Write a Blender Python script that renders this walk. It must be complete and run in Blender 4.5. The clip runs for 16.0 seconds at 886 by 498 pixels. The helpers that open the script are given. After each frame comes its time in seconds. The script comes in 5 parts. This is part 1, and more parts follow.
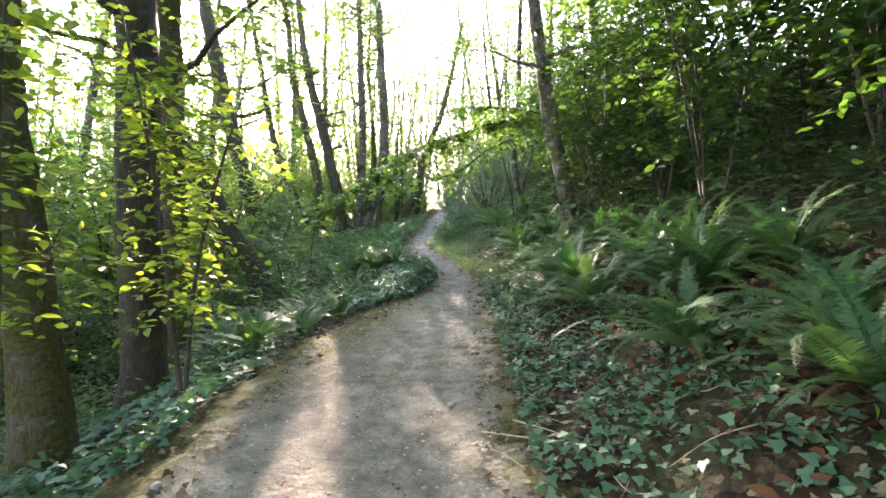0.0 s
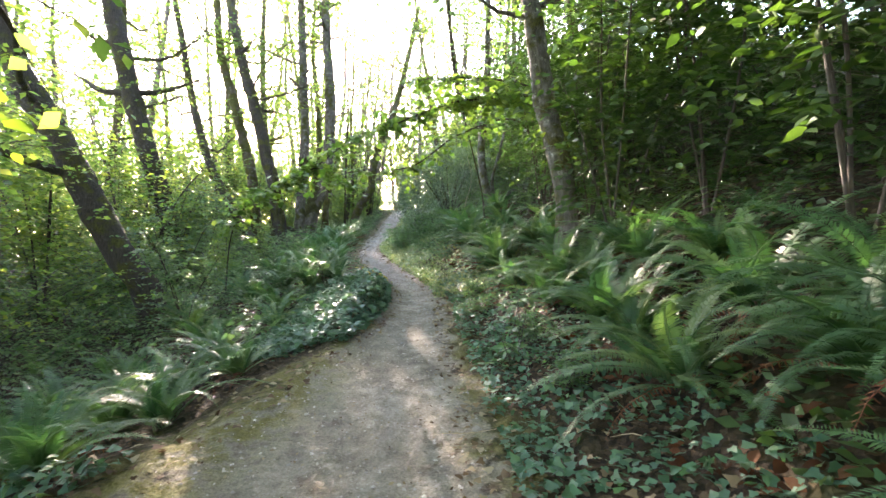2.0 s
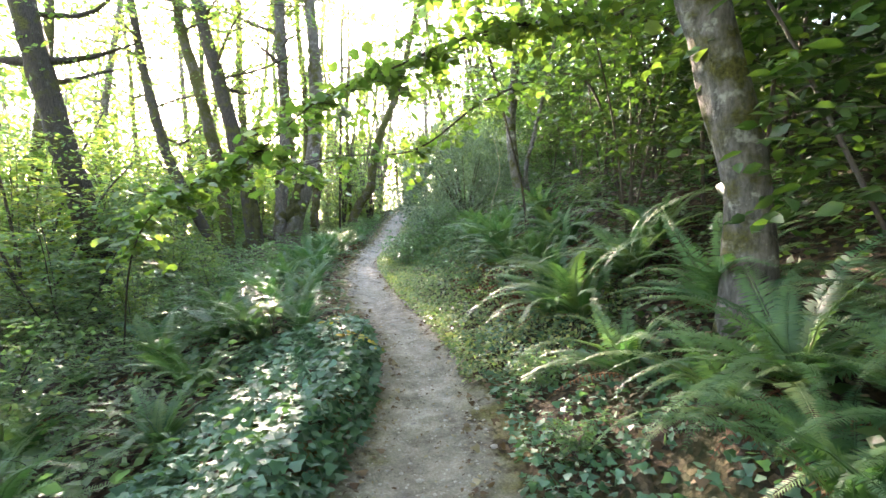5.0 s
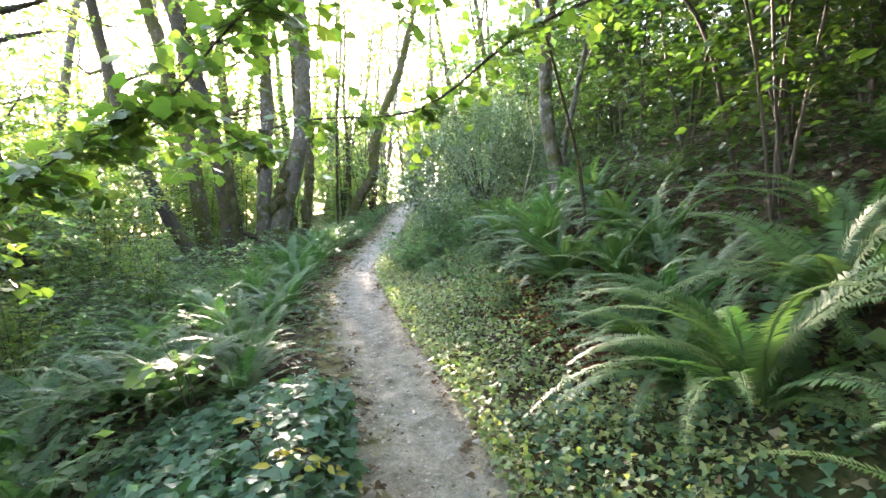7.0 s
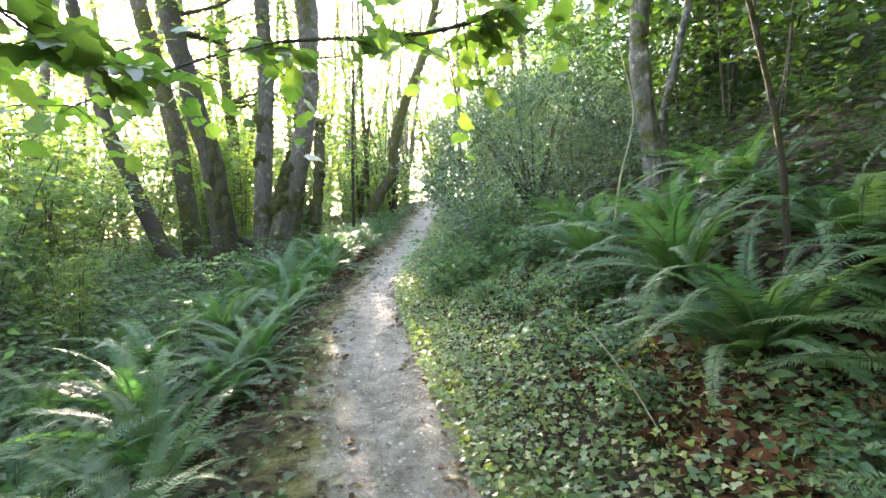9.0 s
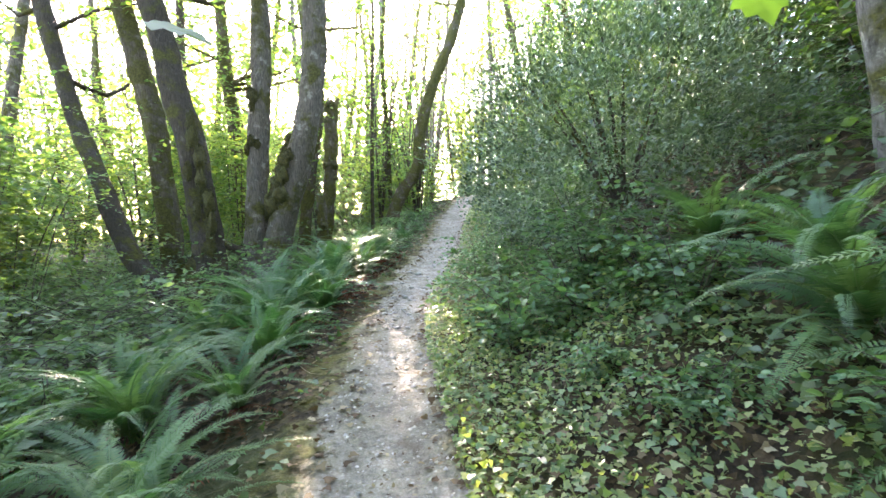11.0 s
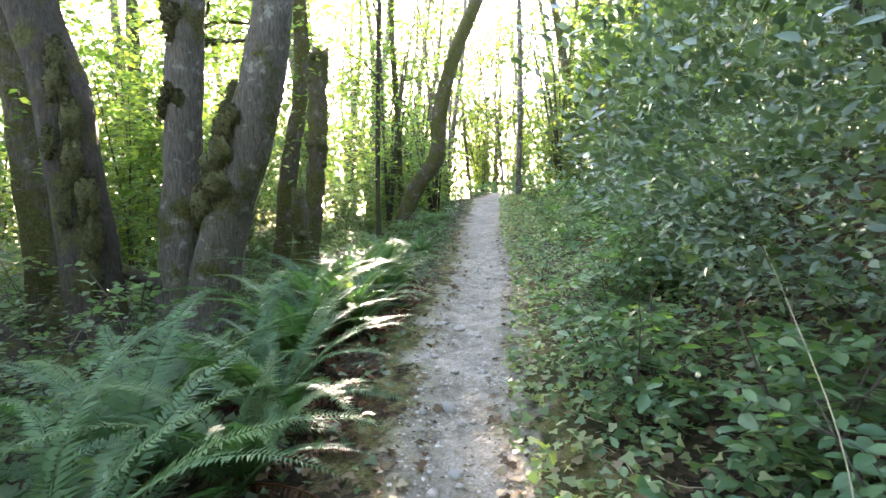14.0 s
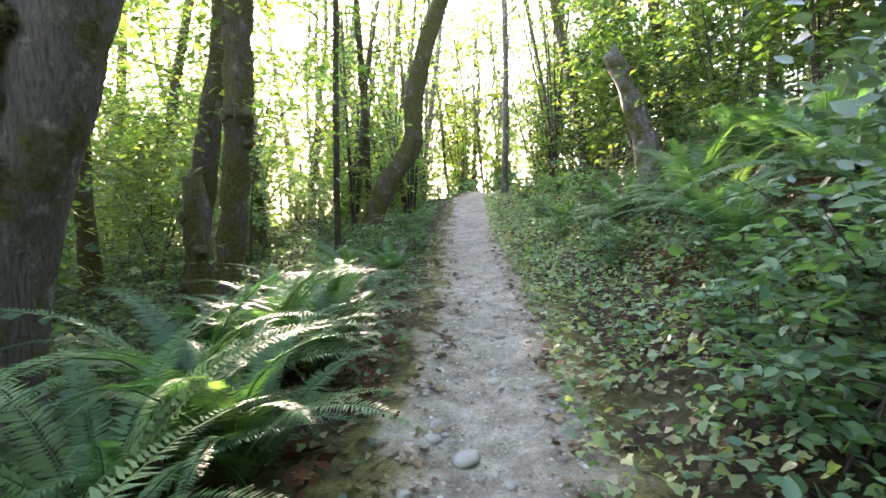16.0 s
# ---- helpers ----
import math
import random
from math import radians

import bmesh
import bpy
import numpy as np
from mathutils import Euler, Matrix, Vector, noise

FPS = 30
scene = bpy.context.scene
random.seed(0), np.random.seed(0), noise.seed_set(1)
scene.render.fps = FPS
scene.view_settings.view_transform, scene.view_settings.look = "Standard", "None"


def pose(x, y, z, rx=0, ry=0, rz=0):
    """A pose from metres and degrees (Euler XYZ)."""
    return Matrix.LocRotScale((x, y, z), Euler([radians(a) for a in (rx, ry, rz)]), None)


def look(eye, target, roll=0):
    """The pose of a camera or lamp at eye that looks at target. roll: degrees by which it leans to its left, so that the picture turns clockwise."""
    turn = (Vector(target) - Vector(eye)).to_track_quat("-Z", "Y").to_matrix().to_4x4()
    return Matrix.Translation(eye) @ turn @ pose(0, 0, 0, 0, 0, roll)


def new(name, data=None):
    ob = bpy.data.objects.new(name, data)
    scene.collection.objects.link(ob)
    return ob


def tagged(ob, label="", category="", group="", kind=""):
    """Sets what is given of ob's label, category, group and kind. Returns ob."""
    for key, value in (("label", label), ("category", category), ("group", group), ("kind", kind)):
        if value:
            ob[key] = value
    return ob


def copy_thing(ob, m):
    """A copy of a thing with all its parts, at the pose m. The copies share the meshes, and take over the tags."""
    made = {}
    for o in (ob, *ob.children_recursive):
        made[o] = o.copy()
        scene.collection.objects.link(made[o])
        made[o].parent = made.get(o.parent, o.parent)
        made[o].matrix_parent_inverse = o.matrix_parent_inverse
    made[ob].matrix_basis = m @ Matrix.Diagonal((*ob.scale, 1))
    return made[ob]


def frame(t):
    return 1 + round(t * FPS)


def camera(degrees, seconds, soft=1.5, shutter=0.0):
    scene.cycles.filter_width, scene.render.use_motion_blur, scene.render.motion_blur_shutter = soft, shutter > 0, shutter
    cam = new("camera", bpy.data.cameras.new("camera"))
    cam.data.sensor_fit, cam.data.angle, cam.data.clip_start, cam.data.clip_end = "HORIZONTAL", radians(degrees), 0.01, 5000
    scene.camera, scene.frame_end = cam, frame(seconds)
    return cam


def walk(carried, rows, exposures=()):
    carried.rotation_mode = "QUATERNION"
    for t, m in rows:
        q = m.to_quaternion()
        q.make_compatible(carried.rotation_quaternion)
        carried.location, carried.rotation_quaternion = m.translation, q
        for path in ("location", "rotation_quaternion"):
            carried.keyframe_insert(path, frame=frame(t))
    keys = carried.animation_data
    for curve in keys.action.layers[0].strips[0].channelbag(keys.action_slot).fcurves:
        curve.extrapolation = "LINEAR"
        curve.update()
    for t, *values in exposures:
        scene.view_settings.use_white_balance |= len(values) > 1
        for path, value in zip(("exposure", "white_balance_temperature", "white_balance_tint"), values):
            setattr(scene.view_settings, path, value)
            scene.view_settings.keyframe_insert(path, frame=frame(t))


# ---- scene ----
cam = camera(84.7, 16.0, shutter=0.1)
METRES, EYE, TILT, LEAN, TURN = 21.5, 1.45, -1.0, 0.0, 0.0
ROWS = [
    (0.0, 0.0, 0.0, 0.0, 0.0, 0.0, 0.0),
    (0.5, -0.0002, 0.0321, 0.0025, -0.43, 0.12, -0.01),
    (1.0, -0.0009, 0.0651, 0.0052, -3.65, 0.05, 0.01),
    (1.5, 0.0001, 0.0981, 0.0082, -4.65, 0.13, 0.13),
    (2.0, -0.0009, 0.1298, 0.0102, -5.32, 0.07, 0.06),
    (2.5, -0.0023, 0.1627, 0.0126, -5.61, 0.08, 0.07),
    (3.0, -0.002, 0.1947, 0.0148, -5.7, 0.06, 0.04),
    (3.5, -0.0021, 0.2272, 0.0183, -5.61, 0.07, 0.07),
    (4.0, 0.0001, 0.258, 0.0223, -5.37, 0.09, 0.19),
    (6.5, 0.0079, 0.4112, 0.0384, -3.51, -0.99, 1.78),
    (7.0, 0.0077, 0.4416, 0.0381, -3.6, -1.16, 1.74),
    (7.5, 0.0067, 0.4751, 0.0385, -3.43, -1.21, 1.65),
    (8.0, 0.0045, 0.5056, 0.0398, -3.12, -1.18, 1.53),
    (8.5, 0.0014, 0.5363, 0.043, -2.26, -1.12, 1.64),
    (9.0, 0.0001, 0.5638, 0.0468, -1.14, -1.04, 1.54),
    (9.5, -0.0053, 0.5943, 0.0489, -0.76, -1.1, 1.56),
    (10.0, -0.0076, 0.6252, 0.0504, 0.62, -1.11, 1.61),
    (12.5, -0.0284, 0.7793, 0.0613, 1.87, -1.02, 1.27),
    (13.0, -0.0345, 0.8107, 0.0631, 1.9, -1.11, 1.15),
    (13.5, -0.0388, 0.8418, 0.0659, 2.22, -1.11, 1.26),
    (14.0, -0.0438, 0.8713, 0.0681, 2.28, -1.09, 1.16),
    (14.5, -0.0488, 0.9024, 0.0706, 2.32, -0.99, 1.26),
    (15.0, -0.0513, 0.9312, 0.0731, 1.95, -0.84, 1.3),
    (15.5, -0.054, 0.9623, 0.073, 0.16, -1.06, 1.31),
    (16.0, -0.0513, 0.9919, 0.0753, -0.65, -1.06, 1.55),
]
walk(cam, [(t, pose(0, 0, EYE, TILT, LEAN, TURN) @ pose(METRES * x, METRES * y, METRES * z, 90 + pitch, roll, yaw)) for t, x, y, z, yaw, pitch, roll in ROWS],
     exposures=[(0.0, 4.6, 6950, 27), (4.0, 5.05, 7150, 25), (9.0, 5.3, 7150, 25), (12.5, 5.3, 7150, 26), (16.0, 5.05, 7300, 27)])

# ---- world, sun, exposure ----
SUN_DIR = Vector((-0.24, 0.926, 0.290)).normalized()
world = bpy.data.worlds.new("sky")
scene.world = world
world.use_nodes = True
wn = world.node_tree.nodes
sky = wn.new("ShaderNodeTexSky")
sky.sky_type = "NISHITA"
sky.sun_disc = False
sky.sun_elevation = math.asin(SUN_DIR.z)
sky.sun_rotation = math.atan2(SUN_DIR.x, SUN_DIR.y)
sky.air_density, sky.dust_density = 1.0, 1.0
wn["Background"].inputs["Strength"].default_value = 0.15
world.node_tree.links.new(sky.outputs[0], wn["Background"].inputs["Color"])
sun_data = bpy.data.lights.new("sun", "SUN")
sun_data.energy, sun_data.angle, sun_data.color = 4.2, radians(0.53), (1.0, 0.9, 0.74)
sun = new("sun", sun_data)
sun.matrix_world = look((0, 0, 0), tuple(-SUN_DIR))

# ---- small helpers ----
RNG = np.random.default_rng(7)


def mesh_np(name, V, F, mat, smooth=False):
    """A mesh from arrays of vertices and triangles."""
    me = bpy.data.meshes.new(name)
    V = np.asarray(V, np.float32)
    F = np.asarray(F, np.int32)
    me.vertices.add(len(V))
    me.vertices.foreach_set("co", V.ravel())
    me.loops.add(F.size)
    me.loops.foreach_set("vertex_index", F.ravel())
    me.polygons.add(len(F))
    me.polygons.foreach_set("loop_start", np.arange(0, F.size, 3, dtype=np.int32))
    if smooth:
        me.polygons.foreach_set("use_smooth", np.ones(len(F), bool))
    me.update(calc_edges=True)
    if mat:
        me.materials.append(mat)
    return me


def cat(*pieces):
    Vs, Fs, k = [], [], 0
    for V, F in pieces:
        if len(V) == 0:
            continue
        Vs.append(np.asarray(V))
        Fs.append(np.asarray(F) + k)
        k += len(V)
    return np.concatenate(Vs), np.concatenate(Fs)


def part(name, vf, mat, parent=None, label="", smooth=False):
    """One mesh object under a thing."""
    ob = new(name, mesh_np(name, vf[0], vf[1], mat, smooth))
    ob.parent = parent
    if label:
        tagged(ob, label)
    return ob


def thing(name, x, y, z, label, category, group="", kind=""):
    ob = new(name)
    ob.empty_display_size = 0.1
    ob.location = (x, y, z)
    return tagged(ob, label, category, group, kind)


def unit(a):
    return a / np.maximum(np.linalg.norm(a, axis=-1, keepdims=True), 1e-9)


def tube(points, radii, seg=8, rough=0.0, seed=0, freq=3.0):
    """A tapered tube along points, its skin made uneven."""
    P = np.asarray(points, float)
    R = np.asarray(radii, float)
    T = unit(np.gradient(P, axis=0))
    ref = np.array([1.0, 0.13, 0.07]) if abs(T[0, 0]) < 0.8 else np.array([0.05, 0.1, 1.0])
    A = unit(np.cross(T, ref))
    B = np.cross(T, A)
    ang = np.arange(seg) * 2 * np.pi / seg
    rr = np.repeat(R[:, None], seg, 1)
    if rough:
        r2 = np.random.default_rng(seed)
        for _ in range(5):
            k, f, ph = r2.integers(1, 5), r2.uniform(0.5, freq), r2.uniform(0, 6.3, 2)
            s = np.arange(len(P))[:, None] * f * 0.4
            rr = rr * (1 + rough * 0.5 * np.sin(k * ang[None] + ph[0] + s * 0.5) * np.sin(s + ph[1]))
    V = P[:, None] + rr[..., None] * (np.cos(ang)[None, :, None] * A[:, None] + np.sin(ang)[None, :, None] * B[:, None])
    n = len(P)
    i, j = np.meshgrid(np.arange(n - 1), np.arange(seg), indexing="ij")
    a, b = i * seg + j, i * seg + (j + 1) % seg
    F = np.concatenate([np.stack([a, b, b + seg], -1).reshape(-1, 3), np.stack([a, b + seg, a + seg], -1).reshape(-1, 3)])
    V = V.reshape(-1, 3)
    V = np.concatenate([V, P[-1:]])
    top = (n - 1) * seg + np.arange(seg)
    cap = np.stack([top, (n - 1) * seg + (np.arange(seg) + 1) % seg, np.full(seg, len(V) - 1)], -1)
    return V, np.concatenate([F, cap])


def smooth_path(pts, step=0.25):
    """A smooth curve through points (x, y, z, radius), resampled."""
    P = np.asarray(pts, float)
    d = np.concatenate([[0], np.cumsum(np.linalg.norm(np.diff(P[:, :3], axis=0), axis=1))])
    n = max(4, int(d[-1] / step))
    s = np.linspace(0, d[-1], n)
    M = np.gradient(P, d, axis=0)
    k = np.clip(np.searchsorted(d, s, side="right") - 1, 0, len(d) - 2)
    h = (d[k + 1] - d[k])[:, None]
    u = ((s - d[k])[:, None]) / h
    return (2 * u**3 - 3 * u**2 + 1) * P[k] + (u**3 - 2 * u**2 + u) * h * M[k] + (-2 * u**3 + 3 * u**2) * P[k + 1] + (u**3 - u**2) * h * M[k + 1]


def outline(pts, centre):
    """A leaf template: triangles fanned from a centre."""
    V = np.array([centre, *pts], float)
    n = len(pts)
    return V, np.array([(0, 1 + i, 1 + (i + 1) % n) for i in range(n)])


DIAMOND = (np.array([(0, 0, 0), (0.3, 0.48, 0.07), (0, 1, -0.03), (-0.3, 0.48, 0.07)], float), np.array([(0, 1, 2), (0, 2, 3)]))
OVATE = (np.array([(0, 0, 0), (0.24, 0.28, 0.05), (0.22, 0.62, 0.05), (0, 1, -0.06), (-0.22, 0.62, 0.05), (-0.24, 0.28, 0.05)], float),
         np.array([(0, 1, 2), (0, 2, 3), (0, 3, 4), (0, 4, 5)]))
IVY = outline([(0, 0, 0), (0.3, -0.1, 0.05), (0.48, 0.2, 0.0), (0.27, 0.42, 0.05), (0, 0.95, -0.08), (-0.27, 0.42, 0.05), (-0.48, 0.2, 0.0), (-0.3, -0.1, 0.05)], (0, 0.3, 0.0))
MAPLE = outline([(0, 0, 0), (0.26, -0.07, 0.02), (0.4, 0.1, 0.04), (0.56, 0.33, -0.03), (0.43, 0.44, 0.03), (0.4, 0.66, -0.01), (0.23, 0.7, 0.03), (0, 1.0, -0.09),
                 (-0.23, 0.7, 0.03), (-0.4, 0.66, -0.01), (-0.43, 0.44, 0.03), (-0.56, 0.33, -0.03), (-0.4, 0.1, 0.04), (-0.26, -0.07, 0.02)], (0, 0.28, 0.0))


def leaves(P, D, N, S, template):
    """Leaves at P that grow along D, their upper face towards N, of length S."""
    TV, TF = template
    d = unit(D)
    n = unit(N - (N * d).sum(1, keepdims=True) * d)
    s = np.cross(d, n)
    S = np.asarray(S)[:, None, None]
    V = P[:, None] + S * (TV[None, :, 0:1] * s[:, None] + TV[None, :, 1:2] * d[:, None] + TV[None, :, 2:3] * n[:, None])
    k = len(TV)
    F = (TF[None] + (np.arange(len(P)) * k)[:, None, None]).reshape(-1, 3)
    return V.reshape(-1, 3), F


def twig_leaves(start, direction, length, per, size, template, rng, droop=0.15, wild=0.5, spreadout=0.9):
    """Sprays: leaves in two rows along twigs."""
    n = len(start)
    v = np.linspace(0.12, 1, per)[None, :, None]
    L = length[:, None, None]
    pos = start[:, None] + direction[:, None] * L * v + np.array([0, 0, -1.0]) * droop * L * v**2
    pos = pos + rng.normal(0, 0.02, pos.shape) * L
    side = unit(np.cross(direction, np.array([0, 0, 1.0])))
    sign = np.where(np.arange(per) % 2 == 0, 1.0, -1.0)[None, :, None]
    D = direction[:, None] * 0.7 + side[:, None] * sign * spreadout + rng.normal(0, 0.25, pos.shape) + np.array([0, 0, -0.25])
    N = np.array([0, 0, 1.0]) + rng.normal(0, wild, pos.shape)
    S = size * rng.uniform(0.55, 1.25, (n, per))
    keep = rng.random((n, per)) > 0.12
    return leaves(pos[keep], D[keep], N[keep], S[keep], template)


def twig_sticks(start, direction, length, radius, droop=0.15):
    """Thin three-sided sticks, all at once."""
    n = len(start)
    side = unit(np.cross(direction, np.array([0, 0, 1.0])))
    up = np.cross(side, direction)
    mid = start + direction * length[:, None] * 0.5 + np.array([0, 0, -0.25 * droop]) * length[:, None]
    end = start + direction * length[:, None] + np.array([0, 0, -droop]) * length[:, None]
    V = []
    for c, r in ((start, radius), (mid, radius * 0.7)):
        for a in (0, 2.1, 4.2):
            V.append(c + r * (math.cos(a) * side + math.sin(a) * up))
    V.append(end)
    V = np.stack(V, 1)
    T = []
    for j in range(3):
        k = (j + 1) % 3
        T += [(j, k, 3 + k), (j, 3 + k, 3 + j), (3 + j, 3 + k, 6)]
    F = (np.array(T)[None] + (np.arange(n) * 7)[:, None, None]).reshape(-1, 3)
    return V.reshape(-1, 3), F


# ---- materials ----
def material(name):
    m = bpy.data.materials.new(name)
    m.use_nodes = True
    nt = m.node_tree
    nt.nodes.clear()
    out = nt.nodes.new("ShaderNodeOutputMaterial")
    return m, nt, out


def node(nt, kind, **inputs):
    nd = nt.nodes.new(kind)
    for key, value in inputs.items():
        nd.inputs[key.replace("_", " ")].default_value = value
    return nd


def ramp(nt, fac, stops):
    r = nt.nodes.new("ShaderNodeValToRGB")
    el = r.color_ramp.elements
    while len(el) < len(stops):
        el.new(0.5)
    for e, (p, c) in zip(el, stops):
        e.position, e.color = p, (*c, 1)
    nt.links.new(fac, r.inputs[0])
    return r.outputs[0]


def mix(nt, fac, a, b, kind="MIX"):
    m = nt.nodes.new("ShaderNodeMix")
    m.data_type, m.blend_type = "RGBA", kind
    for sock, val in ((m.inputs[0], fac), (m.inputs[6], a), (m.inputs[7], b)):
        if isinstance(val, (float, int)):
            sock.default_value = val
        elif isinstance(val, tuple):
            sock.default_value = (*val, 1)
        else:
            nt.links.new(val, sock)
    return m.outputs[2]


def noise_tex(nt, scale, detail=4.0, rough=0.6, vector=None, coords="Object", stretch=None):
    tc = nt.nodes.new("ShaderNodeTexCoord")
    src = tc.outputs[coords]
    if coords == "Position":
        src = nt.nodes.new("ShaderNodeNewGeometry").outputs["Position"]
    if stretch:
        mp = nt.nodes.new("ShaderNodeMapping")
        mp.inputs["Scale"].default_value = stretch
        nt.links.new(src, mp.inputs[0])
        src = mp.outputs[0]
    n = node(nt, "ShaderNodeTexNoise", Scale=scale, Detail=detail, Roughness=rough)
    nt.links.new(src, n.inputs["Vector"])
    return n.outputs["Fac"]


def leaf_material(name, colours, translucent=0.45, rough=0.45, gloss=0.4, per_object=False, glow=(2.0, 2.2, 0.8)):
    """Foliage: colour varies from leaf to leaf and over the blade, light shines through."""
    m, nt, out = material(name)
    L = nt.links.new
    if per_object:
        rnd = nt.nodes.new("ShaderNodeObjectInfo").outputs["Random"]
    else:
        rnd = nt.nodes.new("ShaderNodeNewGeometry").outputs["Random Per Island"]
    n = len(colours)
    col = ramp(nt, rnd, [(i / max(1, n - 1), c) for i, c in enumerate(colours)])
    spots = noise_tex(nt, 9.0, 3.0)
    col = mix(nt, 0.55, col, ramp(nt, spots, [(0.25, (0.42, 0.45, 0.4)), (0.75, (1.0, 1.0, 1.0))]), "MULTIPLY")
    p = node(nt, "ShaderNodeBsdfPrincipled", Roughness=rough)
    p.inputs["Specular IOR Level"].default_value = gloss
    L(col, p.inputs["Base Color"])
    t = nt.nodes.new("ShaderNodeBsdfTranslucent")
    L(mix(nt, 1.0, col, glow, "MULTIPLY"), t.inputs["Color"])
    mx = nt.nodes.new("ShaderNodeMixShader")
    mx.inputs[0].default_value = translucent
    L(p.outputs[0], mx.inputs[1])
    L(t.outputs[0], mx.inputs[2])
    L(mx.outputs[0], out.inputs[0])
    return m


def bark_material(name, dark, light, moss=0.5, lichen=0.3, grain=(9.0, 9.0, 1.4)):
    m, nt, out = material(name)
    L = nt.links.new
    furrow = noise_tex(nt, 2.6, 8.0, 0.7, stretch=grain)
    patch = noise_tex(nt, 3.2, 4.0, 0.6)
    col = ramp(nt, furrow, [(0.32, dark), (0.66, light)])
    spot = ramp(nt, noise_tex(nt, 7.0, 5.0, 0.7), [(0.56, (0, 0, 0)), (0.66, (1, 1, 1))])
    col = mix(nt, mix(nt, lichen, (0.0, 0.0, 0.0), spot), col, (0.34, 0.34, 0.29))
    mossy = ramp(nt, patch, [(0.62 - moss * 0.3, (0, 0, 0)), (0.74 - moss * 0.3, (1, 1, 1))])
    green = ramp(nt, noise_tex(nt, 30.0, 4.0, 0.7), [(0.3, (0.018, 0.02, 0.006)), (0.7, (0.09, 0.085, 0.02))])
    col = mix(nt, mossy, col, green) if moss > 0 else col
    p = node(nt, "ShaderNodeBsdfPrincipled", Roughness=0.9)
    p.inputs["Specular IOR Level"].default_value = 0.2
    L(col, p.inputs["Base Color"])
    b = node(nt, "ShaderNodeBump", Strength=1.0, Distance=0.05)
    h = mix(nt, 0.35, furrow, noise_tex(nt, 26.0, 5.0, 0.7))
    L(h, b.inputs["Height"])
    L(b.outputs[0], p.inputs["Normal"])
    L(p.outputs[0], out.inputs[0])
    return m


def plain_material(name, a, b, scale=20.0, rough=0.85, bump=0.5, per_object=False):
    m, nt, out = material(name)
    L = nt.links.new
    n1 = noise_tex(nt, scale, 5.0, 0.65)
    col = ramp(nt, n1, [(0.3, a), (0.7, b)])
    src = nt.nodes.new("ShaderNodeObjectInfo").outputs["Random"] if per_object else nt.nodes.new("ShaderNodeNewGeometry").outputs["Random Per Island"]
    col = mix(nt, 0.6, col, ramp(nt, src, [(0, (0.45, 0.45, 0.45)), (1, (1.15, 1.1, 1.0))]), "MULTIPLY")
    p = node(nt, "ShaderNodeBsdfPrincipled", Roughness=rough)
    L(col, p.inputs["Base Color"])
    bp = node(nt, "ShaderNodeBump", Strength=bump, Distance=0.01)
    L(n1, bp.inputs["Height"])
    L(bp.outputs[0], p.inputs["Normal"])
    L(p.outputs[0], out.inputs[0])
    return m


